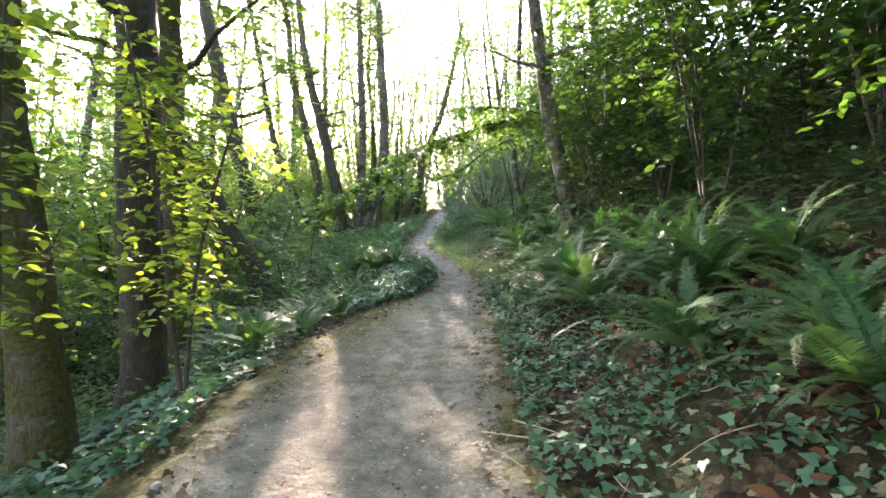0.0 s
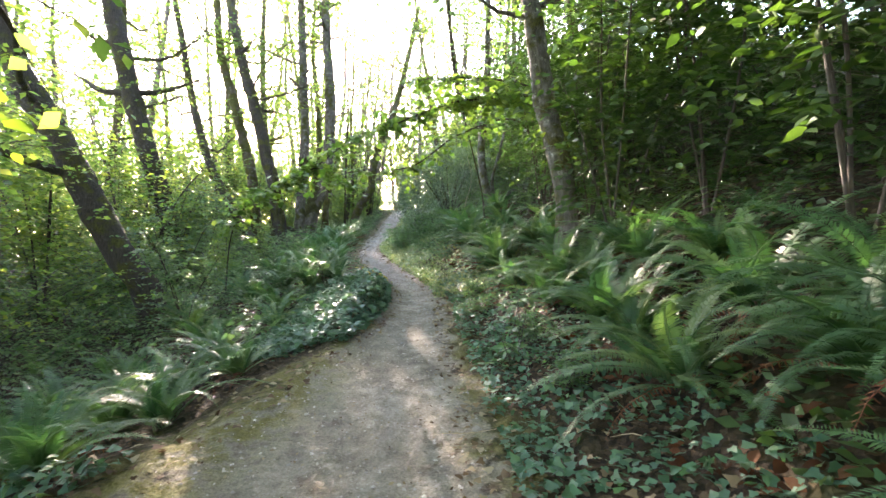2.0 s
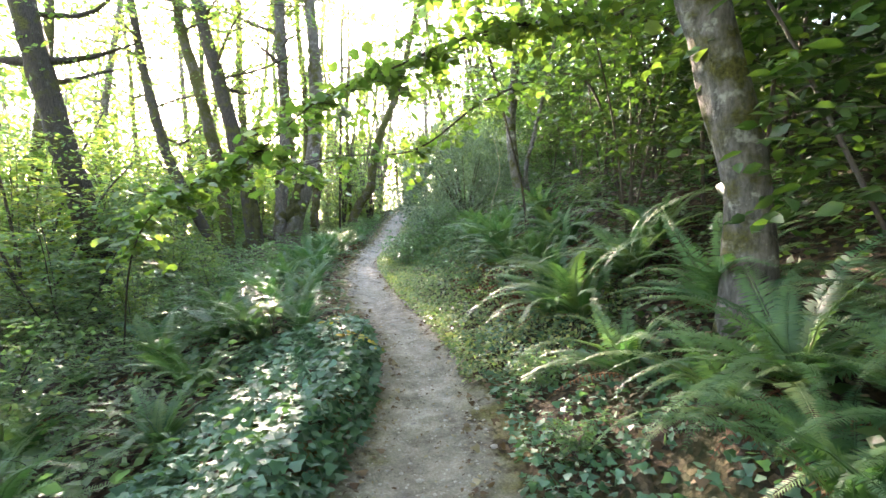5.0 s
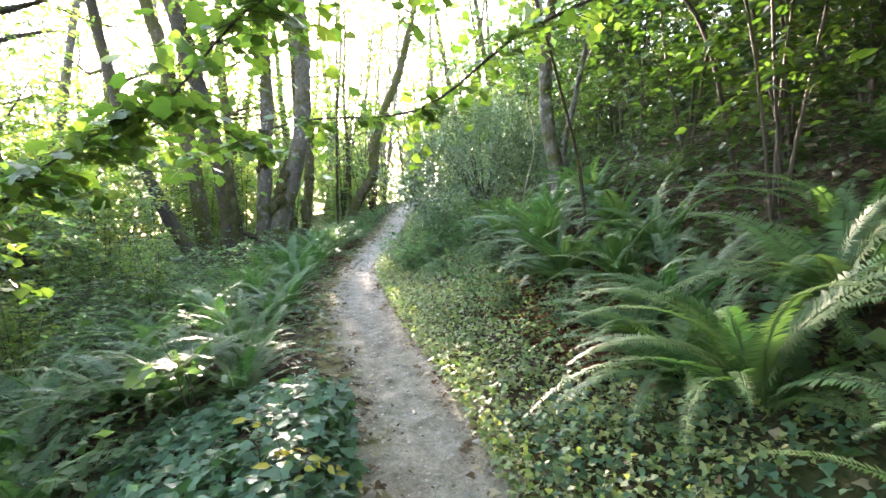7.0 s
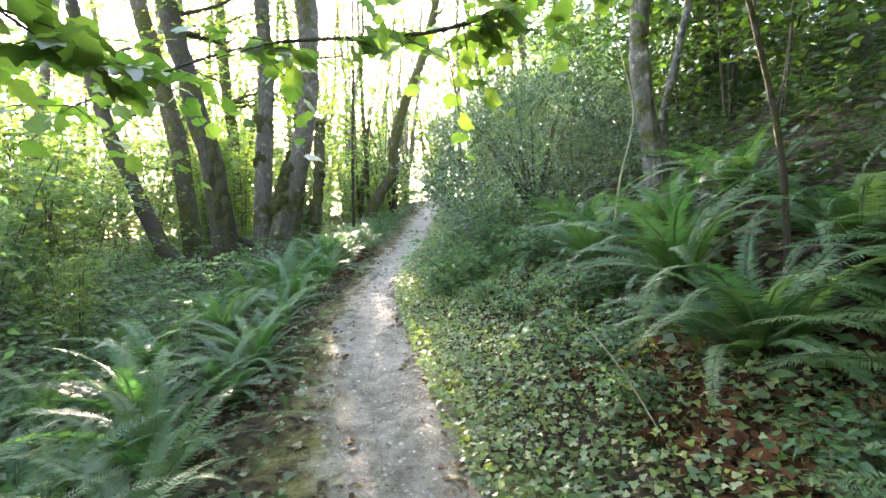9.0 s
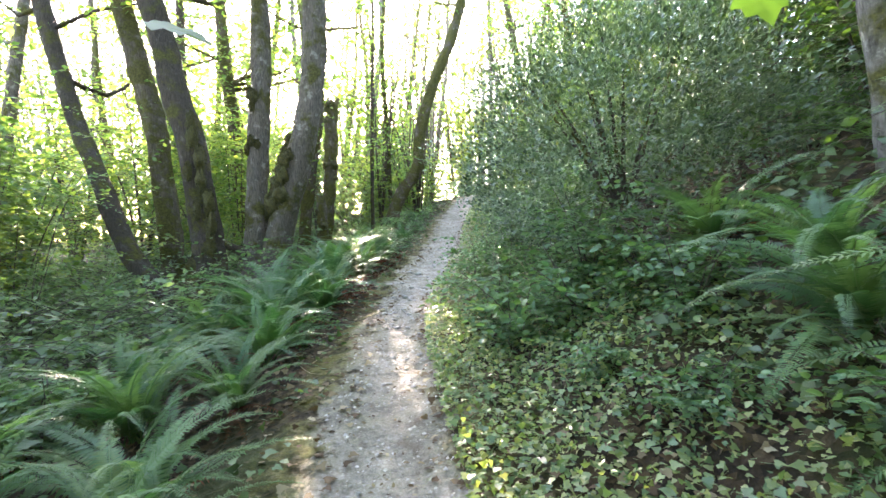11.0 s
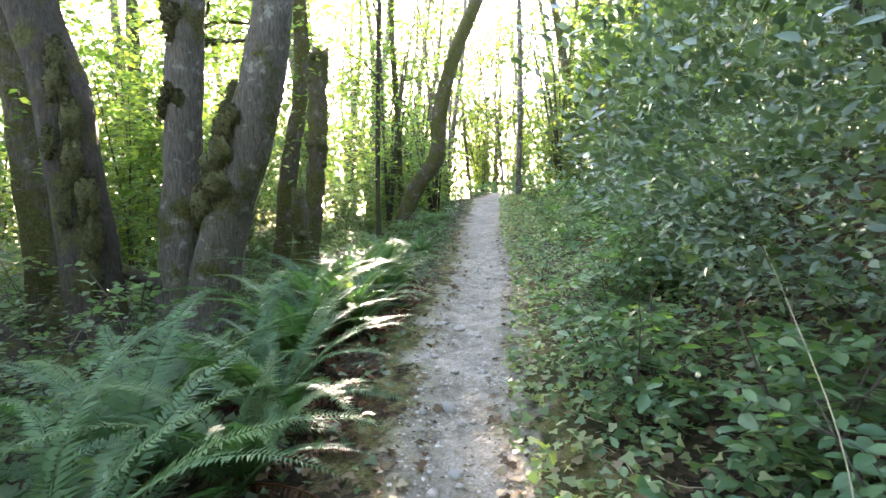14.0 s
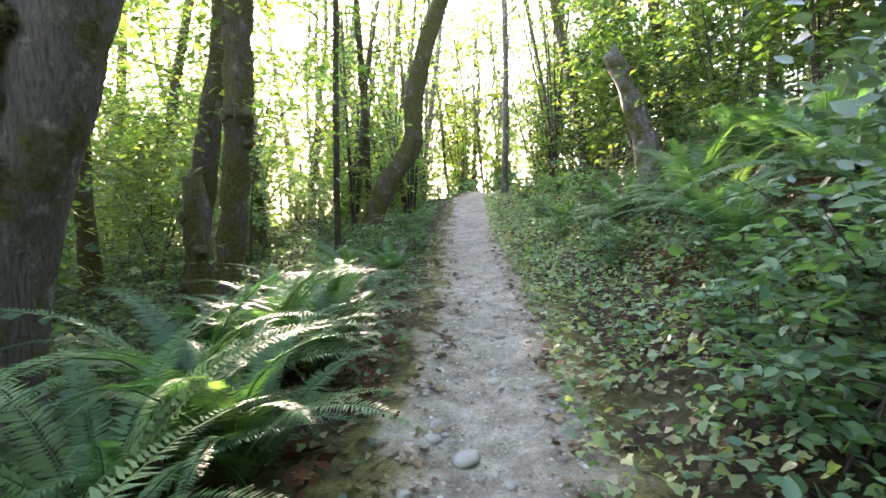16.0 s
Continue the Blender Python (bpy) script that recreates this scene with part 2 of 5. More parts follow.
def ground_material():
    """Forest floor: trodden grey earth on the trail, moss and leaf litter beside it."""
    m, nt, out = material("forest_floor")
    L = nt.links.new
    at = nt.nodes.new("ShaderNodeAttribute")
    at.attribute_name = "trodden"
    am = nt.nodes.new("ShaderNodeAttribute")
    am.attribute_name = "mossy"
    fine = noise_tex(nt, 60.0, 6.0, 0.7)
    mid = noise_tex(nt, 5.0, 5.0, 0.65)
    big = noise_tex(nt, 0.9, 3.0, 0.5)
    dirt = ramp(nt, fine, [(0.25, (0.145, 0.127, 0.106)), (0.5, (0.23, 0.207, 0.178)), (0.8, (0.37, 0.34, 0.3))])
    dirt = mix(nt, 0.85, dirt, ramp(nt, mid, [(0.32, (0.5, 0.45, 0.38)), (0.5, (0.9, 0.87, 0.82)), (0.66, (1.3, 1.27, 1.2))]), "MULTIPLY")
    dirt = mix(nt, 0.6, dirt, ramp(nt, big, [(0.35, (0.66, 0.63, 0.58)), (0.65, (1.15, 1.14, 1.12))]), "MULTIPLY")
    crumbs = ramp(nt, noise_tex(nt, 19.0, 4.0, 0.75), [(0.6, (0, 0, 0)), (0.68, (0.75, 0.75, 0.75))])
    dirt = mix(nt, crumbs, dirt, (0.085, 0.066, 0.048))
    vor = node(nt, "ShaderNodeTexVoronoi", Scale=22.0)
    tc = nt.nodes.new("ShaderNodeTexCoord")
    L(tc.outputs["Object"], vor.inputs["Vector"])
    litter = ramp(nt, vor.outputs["Color"], [(0.15, (0.016, 0.012, 0.008)), (0.45, (0.04, 0.028, 0.018)), (0.7, (0.065, 0.045, 0.027)), (0.95, (0.13, 0.098, 0.06))])
    litter = mix(nt, 0.8, litter, ramp(nt, fine, [(0.3, (0.4, 0.38, 0.35)), (0.7, (1.1, 1.05, 1.0))]), "MULTIPLY")
    litter = mix(nt, ramp(nt, big, [(0.5, (0, 0, 0)), (0.7, (0.7, 0.7, 0.7))]), litter, (0.035, 0.05, 0.015))
    moss = ramp(nt, fine, [(0.3, (0.05, 0.05, 0.012)), (0.7, (0.17, 0.15, 0.05))])
    frac = nt.nodes.new("ShaderNodeMath")
    frac.operation = "ADD"
    L(at.outputs["Fac"], frac.inputs[0])
    wob = nt.nodes.new("ShaderNodeMath")
    wob.operation = "MULTIPLY_ADD"
    L(mid, wob.inputs[0])
    wob.inputs[1].default_value, wob.inputs[2].default_value = 2.0, -1.0
    L(wob.outputs[0], frac.inputs[1])
    edge = ramp(nt, frac.outputs[0], [(0.38, (0, 0, 0)), (0.62, (1, 1, 1))])
    col = mix(nt, edge, litter, dirt)
    mfac = nt.nodes.new("ShaderNodeMath")
    mfac.operation = "MULTIPLY"
    L(am.outputs["Fac"], mfac.inputs[0])
    L(ramp(nt, mid, [(0.38, (0, 0, 0)), (0.55, (1, 1, 1))]), mfac.inputs[1])
    col = mix(nt, mfac.outputs[0], col, moss)
    p = node(nt, "ShaderNodeBsdfPrincipled", Roughness=0.95)
    p.inputs["Specular IOR Level"].default_value = 0.15
    L(col, p.inputs["Base Color"])
    b = node(nt, "ShaderNodeBump", Strength=1.0, Distance=0.04)
    L(mix(nt, 0.5, fine, vor.outputs["Distance"]), b.inputs["Height"])
    L(b.outputs[0], p.inputs["Normal"])
    L(p.outputs[0], out.inputs[0])
    return m


FLOOR = ground_material()
BARK_GREY = bark_material("grey_bark", (0.034, 0.029, 0.023), (0.13, 0.113, 0.092), 0.38, 0.4, (21.0, 21.0, 3.0))
BARK_MOSS = bark_material("mossy_bark", (0.028, 0.022, 0.016), (0.11, 0.09, 0.068), 0.75, 0.25, (19.0, 19.0, 3.0))
BARK_DARK = bark_material("dark_bark", (0.018, 0.014, 0.011), (0.064, 0.052, 0.041), 0.4, 0.1, (20.0, 20.0, 3.0))
BARK_PALE = bark_material("pale_bark", (0.03, 0.027, 0.022), (0.15, 0.14, 0.12), 0.42, 0.6, (7.0, 7.0, 2.5))
TWIG = plain_material("twig_wood", (0.02, 0.015, 0.01), (0.07, 0.055, 0.038), 12.0)
MOSS = plain_material("moss", (0.016, 0.017, 0.005), (0.07, 0.066, 0.017), 40.0, 1.0, 1.0)
LEAF_CANOPY = leaf_material("maple_leaf", [(0.05, 0.095, 0.03), (0.07, 0.125, 0.04), (0.1, 0.155, 0.045), (0.16, 0.19, 0.05)], 0.58, glow=(1.9, 2.0, 0.95))
# Sunlit copy of the maple leaf: brighter, yellower colour stands in for sun.
LEAF_SUN_TONE = leaf_material("sun_toned_maple_leaf", [(0.07, 0.12, 0.035), (0.1, 0.15, 0.04), (0.14, 0.18, 0.05), (0.2, 0.21, 0.06)], 0.5, 0.5, 0.2, glow=(1.7, 1.8, 0.8))
LEAF_FAR = leaf_material("distant_leaf", [(0.03, 0.05, 0.018), (0.055, 0.085, 0.028), (0.085, 0.11, 0.035), (0.13, 0.14, 0.045)], 0.24, 0.6, 0.15, glow=(1.3, 1.4, 0.7))
LEAF_SHRUB = leaf_material("shrub_leaf", [(0.052, 0.098, 0.05), (0.078, 0.13, 0.062), (0.11, 0.16, 0.075)], 0.56, 0.42, 0.45, glow=(1.75, 1.95, 1.1))
# Darkened leaf copy: the shade of bank and undergrowth is put into its colour.
LEAF_SHADE_TONE = leaf_material("shade_toned_leaf", [(0.022, 0.05, 0.014), (0.035, 0.075, 0.02), (0.055, 0.1, 0.028)], 0.32)
# The bush's grey sky sheen is partly painted: lighter tones among dark ones.
LEAF_HOLLY = leaf_material("evergreen_leaf", [(0.025, 0.055, 0.034), (0.07, 0.115, 0.075), (0.115, 0.165, 0.105)], 0.22, 0.38, 0.5)
LEAF_IVY = leaf_material("ivy_leaf", [(0.03, 0.085, 0.05), (0.05, 0.12, 0.068), (0.08, 0.155, 0.09)], 0.2, 0.55, 0.3)
LEAF_BRAMBLE = leaf_material("bramble_leaf", [(0.04, 0.1, 0.05), (0.065, 0.135, 0.062), (0.095, 0.17, 0.078)], 0.38, 0.45, 0.35)
LEAF_YELLOW = leaf_material("yellowing_leaf", [(0.16, 0.19, 0.03), (0.26, 0.25, 0.04), (0.34, 0.29, 0.05)], 0.35, 0.5, 0.3, glow=(1.4, 1.3, 0.5))
# Creeper greens are lightened to hold the sunlight that lies on the verge.
LEAF_COVER = leaf_material("creeper_leaf", [(0.06, 0.11, 0.055), (0.1, 0.155, 0.07), (0.15, 0.195, 0.085), (0.25, 0.26, 0.13)], 0.38)
LEAF_NEAR = leaf_material("young_maple_leaf", [(0.06, 0.12, 0.03), (0.09, 0.15, 0.038), (0.125, 0.175, 0.045)], 0.5, glow=(1.5, 1.7, 0.75))
LEAF_DRY = leaf_material("dry_leaf", [(0.06, 0.035, 0.02), (0.11, 0.07, 0.04), (0.2, 0.15, 0.09), (0.32, 0.27, 0.18)], 0.15, 0.8, 0.15, glow=(1.1, 0.9, 0.5))
FROND = leaf_material("fern_frond", [(0.035, 0.092, 0.04), (0.055, 0.12, 0.05), (0.08, 0.15, 0.06), (0.115, 0.17, 0.07)], 0.38, 0.5, 0.28, per_object=True, glow=(1.4, 1.8, 0.8))
# Near-left saplings: sun on the leaves is put in as yellower green.
LEAF_SUN_YELLOWED = leaf_material("sun_yellowed_leaf", [(0.08, 0.14, 0.03), (0.11, 0.17, 0.035), (0.15, 0.2, 0.04), (0.22, 0.24, 0.05)], 0.55, 0.5, 0.3, glow=(1.8, 1.9, 0.7))
FROND_DRY = leaf_material("dead_frond", [(0.09, 0.035, 0.018), (0.14, 0.06, 0.03), (0.17, 0.09, 0.045)], 0.2, 0.8, 0.1, per_object=True, glow=(1.1, 0.8, 0.5))
FERN_RUST = leaf_material("withered_fern", [(0.045, 0.02, 0.012), (0.085, 0.036, 0.019), (0.16, 0.072, 0.036)], 0.15, 0.85, 0.1, glow=(1.1, 0.8, 0.5))
STONE = plain_material("stone", (0.17, 0.16, 0.142), (0.36, 0.34, 0.305), 25.0, 0.85, 0.6, per_object=True)

# ---- the lie of the land ----
EY = np.arange(-40, 130, 0.25)


def gently(values, ys):
    raw = np.interp(EY, ys, values)
    k = np.hanning(9)
    return np.convolve(np.pad(raw, 4, mode="edge"), k / k.sum(), "valid")


EDGE_Y = [-8, 0, 3, 6, 7.5, 9, 10.8, 12.4, 14, 16, 18, 20, 22, 23.8, 26, 29, 32, 41, 50, 70]
EDGE_L = gently([-1.5, -1.7, -1.68, -1.6, -1.05, -0.55, -0.14, -0.2, -0.5, -0.95, -1.2, -1.35, -1.35, -1.36, -1.1, -1.0, -0.9, -0.25, 2.2, 12.0], EDGE_Y)
EDGE_R = gently([0.5, 0.45, 0.44, 0.58, 0.62, 0.64, 0.76, 0.7, 0.42, 0.0, -0.32, -0.56, -0.6, -0.35, -0.1, 0.0, 0.16, 0.9, 3.4, 13.4], EDGE_Y)
TRAIL_Z = gently([-1.0, -0.1, 0.24, 0.53, 1.13, 1.42, 1.62, 2.36, 4.6, 5.6, 6.0], [-12, 0, 6.85, 10.8, 18, 22, 23.8, 29.6, 45, 62, 110])


def wander(x, y, seed, scale, waves=9):
    r = np.random.default_rng(seed)
    out = 0
    for _ in range(waves):
        a, f, ph = r.uniform(0, 6.28), r.uniform(0.6, 1.8) / scale, r.uniform(0, 6.28)
        out = out + np.sin((math.cos(a) * x + math.sin(a) * y) * f * 6.28 + ph)
    return out / waves**0.5


def height(x, y):
    """The ground's height."""
    x, y = np.asarray(x, float), np.asarray(y, float)
    L, R, z = np.interp(y, EY, EDGE_L), np.interp(y, EY, EDGE_R), np.interp(y, EY, TRAIL_Z)
    dl, dr = np.maximum(L - x, 0), np.maximum(x - R, 0)
    soft = np.interp(y, [0, 7, 12, 18], [1.0, 1.0, 0.62, 0.5])
    left = np.interp(dl, [0, 0.35, 1.4, 3, 5, 8, 14, 25, 60, 200], [0, -0.05, -0.45, -1.1, -1.6, -2.2, -3.4, -5.5, -8, -9])
    bank = np.interp(y, [10, 24, 30, 45], [1.0, 1.0, 0.75, 0.5])
    right = np.interp(dr, [0, 0.45, 1, 2, 3, 5, 8, 15, 40, 100, 200], [0, 0.05, 0.25, 0.85, 1.45, 2.5, 4.0, 7.5, 17, 28, 30])
    z = z + left * soft + right * bank
    out = np.clip((dl + dr) / 0.6, 0, 1)
    z = z + 0.05 * wander(x, y, 3, 1.7) * out + 0.016 * wander(x, y, 4, 0.42) * (0.5 + out) + 0.006 * wander(x, y, 6, 0.17, 14)
    # the ivy-grown hump beside the trail
    m = np.exp(-((y - 11.4) / 2.2) ** 4) * np.clip(dl / 0.22, 0, 1) * np.exp(-(np.maximum(dl - 0.35, 0) / 0.75) ** 2)
    z = z + 0.3 * m
    inside = np.clip(np.minimum(x - L, R - x) / 0.5, 0, 1)
    return z - 0.045 * inside


def land():
    def axis(parts):
        return np.unique(np.concatenate([np.arange(a, b, s) for a, b, s in parts]).round(4))
    xs = axis([(-260, -60, 20), (-60, -14, 2.5), (-14, -5, 0.5), (-5, -2.6, 0.16), (-2.6, 2.4, 0.065), (2.4, 5, 0.16), (5, 14, 0.5), (14, 60, 2.5), (60, 261, 20)])
    ys = axis([(-200, -20, 18), (-20, -2, 1.0), (-2, 30, 0.1), (30, 46, 0.3), (46, 90, 2), (90, 400, 25)])
    X, Y = np.meshgrid(xs, ys)
    Z = height(X, Y)
    V = np.stack([X, Y, Z], -1).reshape(-1, 3)
    nx, ny = len(xs), len(ys)
    i, j = np.meshgrid(np.arange(ny - 1), np.arange(nx - 1), indexing="ij")
    a = i * nx + j
    F = np.concatenate([np.stack([a, a + 1, a + nx + 1], -1).reshape(-1, 3), np.stack([a, a + nx + 1, a + nx], -1).reshape(-1, 3)])
    me = mesh_np("ground", V, F, FLOOR, True)
    L, R = np.interp(Y, EY, EDGE_L), np.interp(Y, EY, EDGE_R)
    d = np.minimum(X - L, R - X) + 0.1 * wander(X, Y, 15, 0.8) + 0.06 * wander(X, Y, 16, 0.25)
    tr = np.clip(0.5 + (d + 0.07) / 0.5, 0, 1)
    me.attributes.new("trodden", "FLOAT", "POINT").data.foreach_set("value", tr.ravel().astype(np.float32))
    mo = np.exp(-((d + 0.12) / 0.16) ** 2) + 1.3 * np.exp(-(((X - L) - 0.1) / 0.42) ** 2) * np.exp(-((Y - 6.6) / 1.7) ** 2)
    me.attributes.new("mossy", "FLOAT", "POINT").data.foreach_set("value", np.clip(mo, 0, 1).ravel().astype(np.float32))
    ob = new("ground", me)
    return tagged(ob, "grey trodden earth trail on a wooded slope with moss and leaf litter", "ground", kind="structure")


land()


def ground_at(x, y):
    return float(height(x, y))


# ---- trees ----
def limbs_of(path, rng, count, low, reach, rise):
    """Limbs leaving a trunk, as lists of (x, y, z, r)."""
    out = []
    n = len(path)
    for k in range(count):
        u = rng.uniform(low, 0.97)
        p = path[int(u * (n - 1))]
        a = rng.uniform(0, 6.28)
        L = reach * rng.uniform(0.6, 1.2) * (1.1 - 0.5 * u)
        r0 = p[3] * rng.uniform(0.25, 0.45)
        h = np.array([math.cos(a), math.sin(a), 0])
        q = [(*p[:3], r0)]
        for s in (0.35, 0.7, 1.0):
            c = p[:3] + h * L * s + np.array([0, 0, rise * L * s**1.4]) + rng.normal(0, 0.06 * L, 3)
            q.append((*c, r0 * (1 - 0.8 * s)))
        out.append(smooth_path(q, 0.4))
    return out


def crown_twigs(limbs, rng, count, length):
    pts = np.concatenate([l[len(l) // 4:, :3] for l in limbs])
    start = pts[rng.integers(0, len(pts), count)] + rng.normal(0, 0.25, (count, 3)) * length
    a = rng.uniform(0, 6.28, count)
    D = unit(np.stack([np.cos(a), np.sin(a), rng.normal(0.1, 0.3, count)], -1))
    return start, D, length * rng.uniform(0.5, 1.3, count)


def tree(pts, bark, label, seed, crown=250, low=0.5, limbs=9, reach=3.0, rise=0.35, leaf=0.15, per=9, template=DIAMOND, leafmat=None, name="maple_tree",
         group="", rough=0.12, top=13.0, twig=1.1, seg=14, step=0.16, sticks=True):
    """A tree along a line of points (x, y, z, radius), grown on upwards past the last of them."""
    rng = np.random.default_rng(seed)
    pts = [tuple(p) for p in pts]
    bx, by = pts[0][0], pts[0][1]
    bz = ground_at(bx, by)
    full = [(bx, by, bz - 0.25, pts[0][3] * 1.45), (bx, by, bz + 0.12, pts[0][3] * 1.2)]
    full += [p for p in pts if p[2] > bz + 0.4]
    e, f = np.array(full[-1]), np.array(full[-2])
    lean = (e - f)[:3] / max(0.1, (e - f)[2])
    zz = e[2]
    while zz < bz + top:
        zz += 2.2
        lean = lean * 0.8
        e2 = np.array(full[-1])
        full.append((e2[0] + lean[0] * 2.2 + rng.normal(0, 0.12), e2[1] + lean[1] * 2.2 + rng.normal(0, 0.12), zz, max(0.035, e2[3] * 0.83)))
    path = smooth_path(full, step)
    base = thing(name, bx, by, bz, label, "tree", group)
    off = np.array([bx, by, bz])
    P = path[:, :3] - off
    part("trunk", tube(P, path[:, 3], seg, rough, seed), bark, base, smooth=True)
    lim = limbs_of(path, rng, limbs, low, reach, rise)
    for l in lim:
        part("limb", tube(l[:, :3] - off, l[:, 3], 6, 0.1, seed), bark, base, smooth=True)
    if crown:
        s, d, ln = crown_twigs(lim + [path[int(len(path) * 0.8):]], rng, crown, twig)
        lv = twig_leaves(s - off, d, ln, per, leaf, template, rng, 0.25)
        part("crown", lv, leafmat or LEAF_CANOPY, base)
        if sticks:
            tagged(part("twig", twig_sticks(s - off, d, ln, 0.008, 0.25), TWIG, base), kind="stuff")
    return base


def P4(pts, r0, r1=None):
    """Points with a radius that tapers from r0 to r1."""
    r1 = r1 or r0 * 0.85
    n = len(pts)
    return [(*p, r0 + (r1 - r0) * i / (n - 1)) for i, p in enumerate(pts)]


BPTS = [(-6.9, 19, 0.2), (-7.35, 19, 2.46), (-7.95, 19, 4.66), (-8.9, 19, 8.81)]
SLIM = [(2.19, 15.1, 2.2), (2.11, 15.1, 2.93), (2.0, 15.1, 3.41), (1.9, 15.1, 3.82)]
MOSSY = "tall maple with moss over its grey-brown bark on the slope"
GREY = "tall grey-barked maple with lichen patches above the ferns"
tree(P4([(-4.89, 13.1, -0.1), (-5.77, 13.1, 1.73), (-6.62, 13.1, 3.49), (-7.18, 13.1, 4.49)], 0.29), BARK_DARK, "dark leaning maple rising out of the ferns", 1, 260, 0.25)
tree(P4(BPTS, 0.31), BARK_DARK, "dark-barked maple leaning down the slope", 2, 280, 0.28)
tree(P4([(-5.3, 23.4, 0.4), (-6.2, 23.6, 1.9), (-7.2, 24.2, 3.4), (-7.86, 24.6, 4.4), (-8.8, 24.8, 7.5)], 0.19), BARK_DARK, "slanting dark trunk furred with moss", 3, 240, 0.3)
tree(P4([(-6.1, 24.6, 1.0), (-6.17, 24.6, 2.85), (-6.35, 24.6, 4.53), (-6.77, 24.6, 6.46), (-7.09, 24.6, 7.73)], 0.23), BARK_MOSS, MOSSY, 4, 320, 0.32)
swollen = tree(P4([(-4.96, 23.9, 0.89), (-5.06, 23.9, 2.71), (-5.24, 23.9, 4.08), (-5.57, 23.9, 5.44), (-6.0200000000000005, 23.9, 7.34)], 0.29, 0.23), BARK_DARK, "dark maple with moss streaks and a swollen foot", 5, 300, 0.42)
upright = tree(P4([(-4.32, 24.3, 1.1), (-4.21, 24.3, 2.69), (-4.11, 24.3, 4.25), (-4.02, 24.3, 5.56), (-4.1, 24.3, 10.0)], 0.235, 0.17), BARK_GREY, GREY, 7, 340, 0.42)
burled = tree(P4([(-3.91, 24.3, 1.23), (-3.68, 24.3, 2.75), (-3.43, 24.3, 3.6), (-3.2, 24.3, 4.33), (-3.07, 24.3, 5.0), (-2.92, 24.3, 8.0)], 0.3, 0.22), BARK_GREY, "curved grey maple with thick mossy burls", 8, 340, 0.45)
tree(P4([(-4.56, 28.3, 2.0), (-4.34, 28.3, 3.85), (-4.01, 28.3, 5.9), (-4.02, 28.3, 6.91)], 0.17), BARK_MOSS, MOSSY, 9, 320, 0.35)
tree(P4([(-2.68, 33.0, 2.91), (-2.22, 33.0, 3.94), (-1.68, 33.0, 4.7), (-1.57, 33.0, 5.8), (-1.01, 33.0, 7.82), (-0.3, 33.0, 9.46)], 0.25, 0.19), BARK_MOSS,
     "crooked mossy trunk leaning over the trail", 10, 240, 0.55)
tree(P4([(-6.54, 29, 1.5), (-6.71, 29, 5.35), (-6.95, 29, 8.02), (-7.0, 29, 9.78)], 0.18), BARK_MOSS, MOSSY, 11, 200, 0.32)
tree(P4([(2.66, 10.3, 2.0), (2.46, 10.3, 3.11), (2.28, 10.3, 3.88), (2.18, 10.3, 4.52)], 0.18), BARK_PALE, "pale lichen-spotted trunk standing on the fern bank", 12, 420, 0.28,
     9, 2.6, 0.15, 0.12, leafmat=LEAF_SHRUB)
tree(P4([(2.9, 18.3, 2.6), (2.79, 18.3, 3.37), (2.68, 18.3, 4.14), (2.66, 18.3, 4.47)], 0.14), BARK_PALE, "slim pale trunk with dark scars on the bank", 13, 260, 0.5, leafmat=LEAF_SHRUB)
tree(P4([(3.08, 18.45, 2.6), (3.05, 18.5, 3.5), (3.3, 18.6, 4.5)], 0.06), BARK_PALE, "thin pale sapling beside a larger trunk", 14, 60, 0.5, top=7, leafmat=LEAF_SHRUB)
tree(P4([(-4.36, 7.9, -0.2), (-4.39, 7.9, 2.6), (-4.42, 7.9, 3.97), (-4.45, 7.9, 5.33)], 0.22), BARK_MOSS, MOSSY, 15, 300, 0.22)
tree(P4([(-3.45, 5.6, -0.3), (-3.5, 5.6, 1.94), (-3.51, 5.6, 4.2)], 0.25), BARK_DARK, "stout dark maple trunk half hidden by leaves", 16, 280, 0.2)
tree(P4([(-3.3, 4.0, -0.3), (-3.5, 4.0, 1.57), (-3.63, 4.0, 2.59)], 0.2), BARK_MOSS, MOSSY, 17, 220, 0.25)
tree(P4([(1.53, 40, 4.0), (1.63, 40, 7.15), (1.68, 40, 11.38)], 0.13), BARK_GREY, "slender straight tree beyond the bend", 18, 240, 0.35)
tree(P4([(-2.97, 30.5, 2.2), (-2.91, 30.5, 5.59), (-2.8, 30.5, 8.4)], 0.065), BARK_DARK, "thin dark sapling beside the trail", 19, 120, 0.35, top=9)

def blob(centre, size, seed, nu=14, nv=9, rough=0.22):
    """A lumpy closed shape."""
    u, v = np.meshgrid(np.arange(nu) * 2 * np.pi / nu, np.linspace(0.02, np.pi - 0.02, nv))
    d = np.stack([np.cos(u) * np.sin(v), np.sin(u) * np.sin(v), np.cos(v)], -1).reshape(-1, 3)
    r = 1 + rough * wander(d[:, 0] + 0.7 * d[:, 2], d[:, 1] - 0.6 * d[:, 2], seed, 1.1, 8)
    V = np.asarray(centre) + d * r[:, None] * np.asarray(size)
    F = []
    for i in range(nv - 1):
        for j in range(nu):
            a, b = i * nu + j, i * nu + (j + 1) % nu
            F += [(a, a + nu, b + nu), (a, b + nu, b)]
    return V, np.array(F)


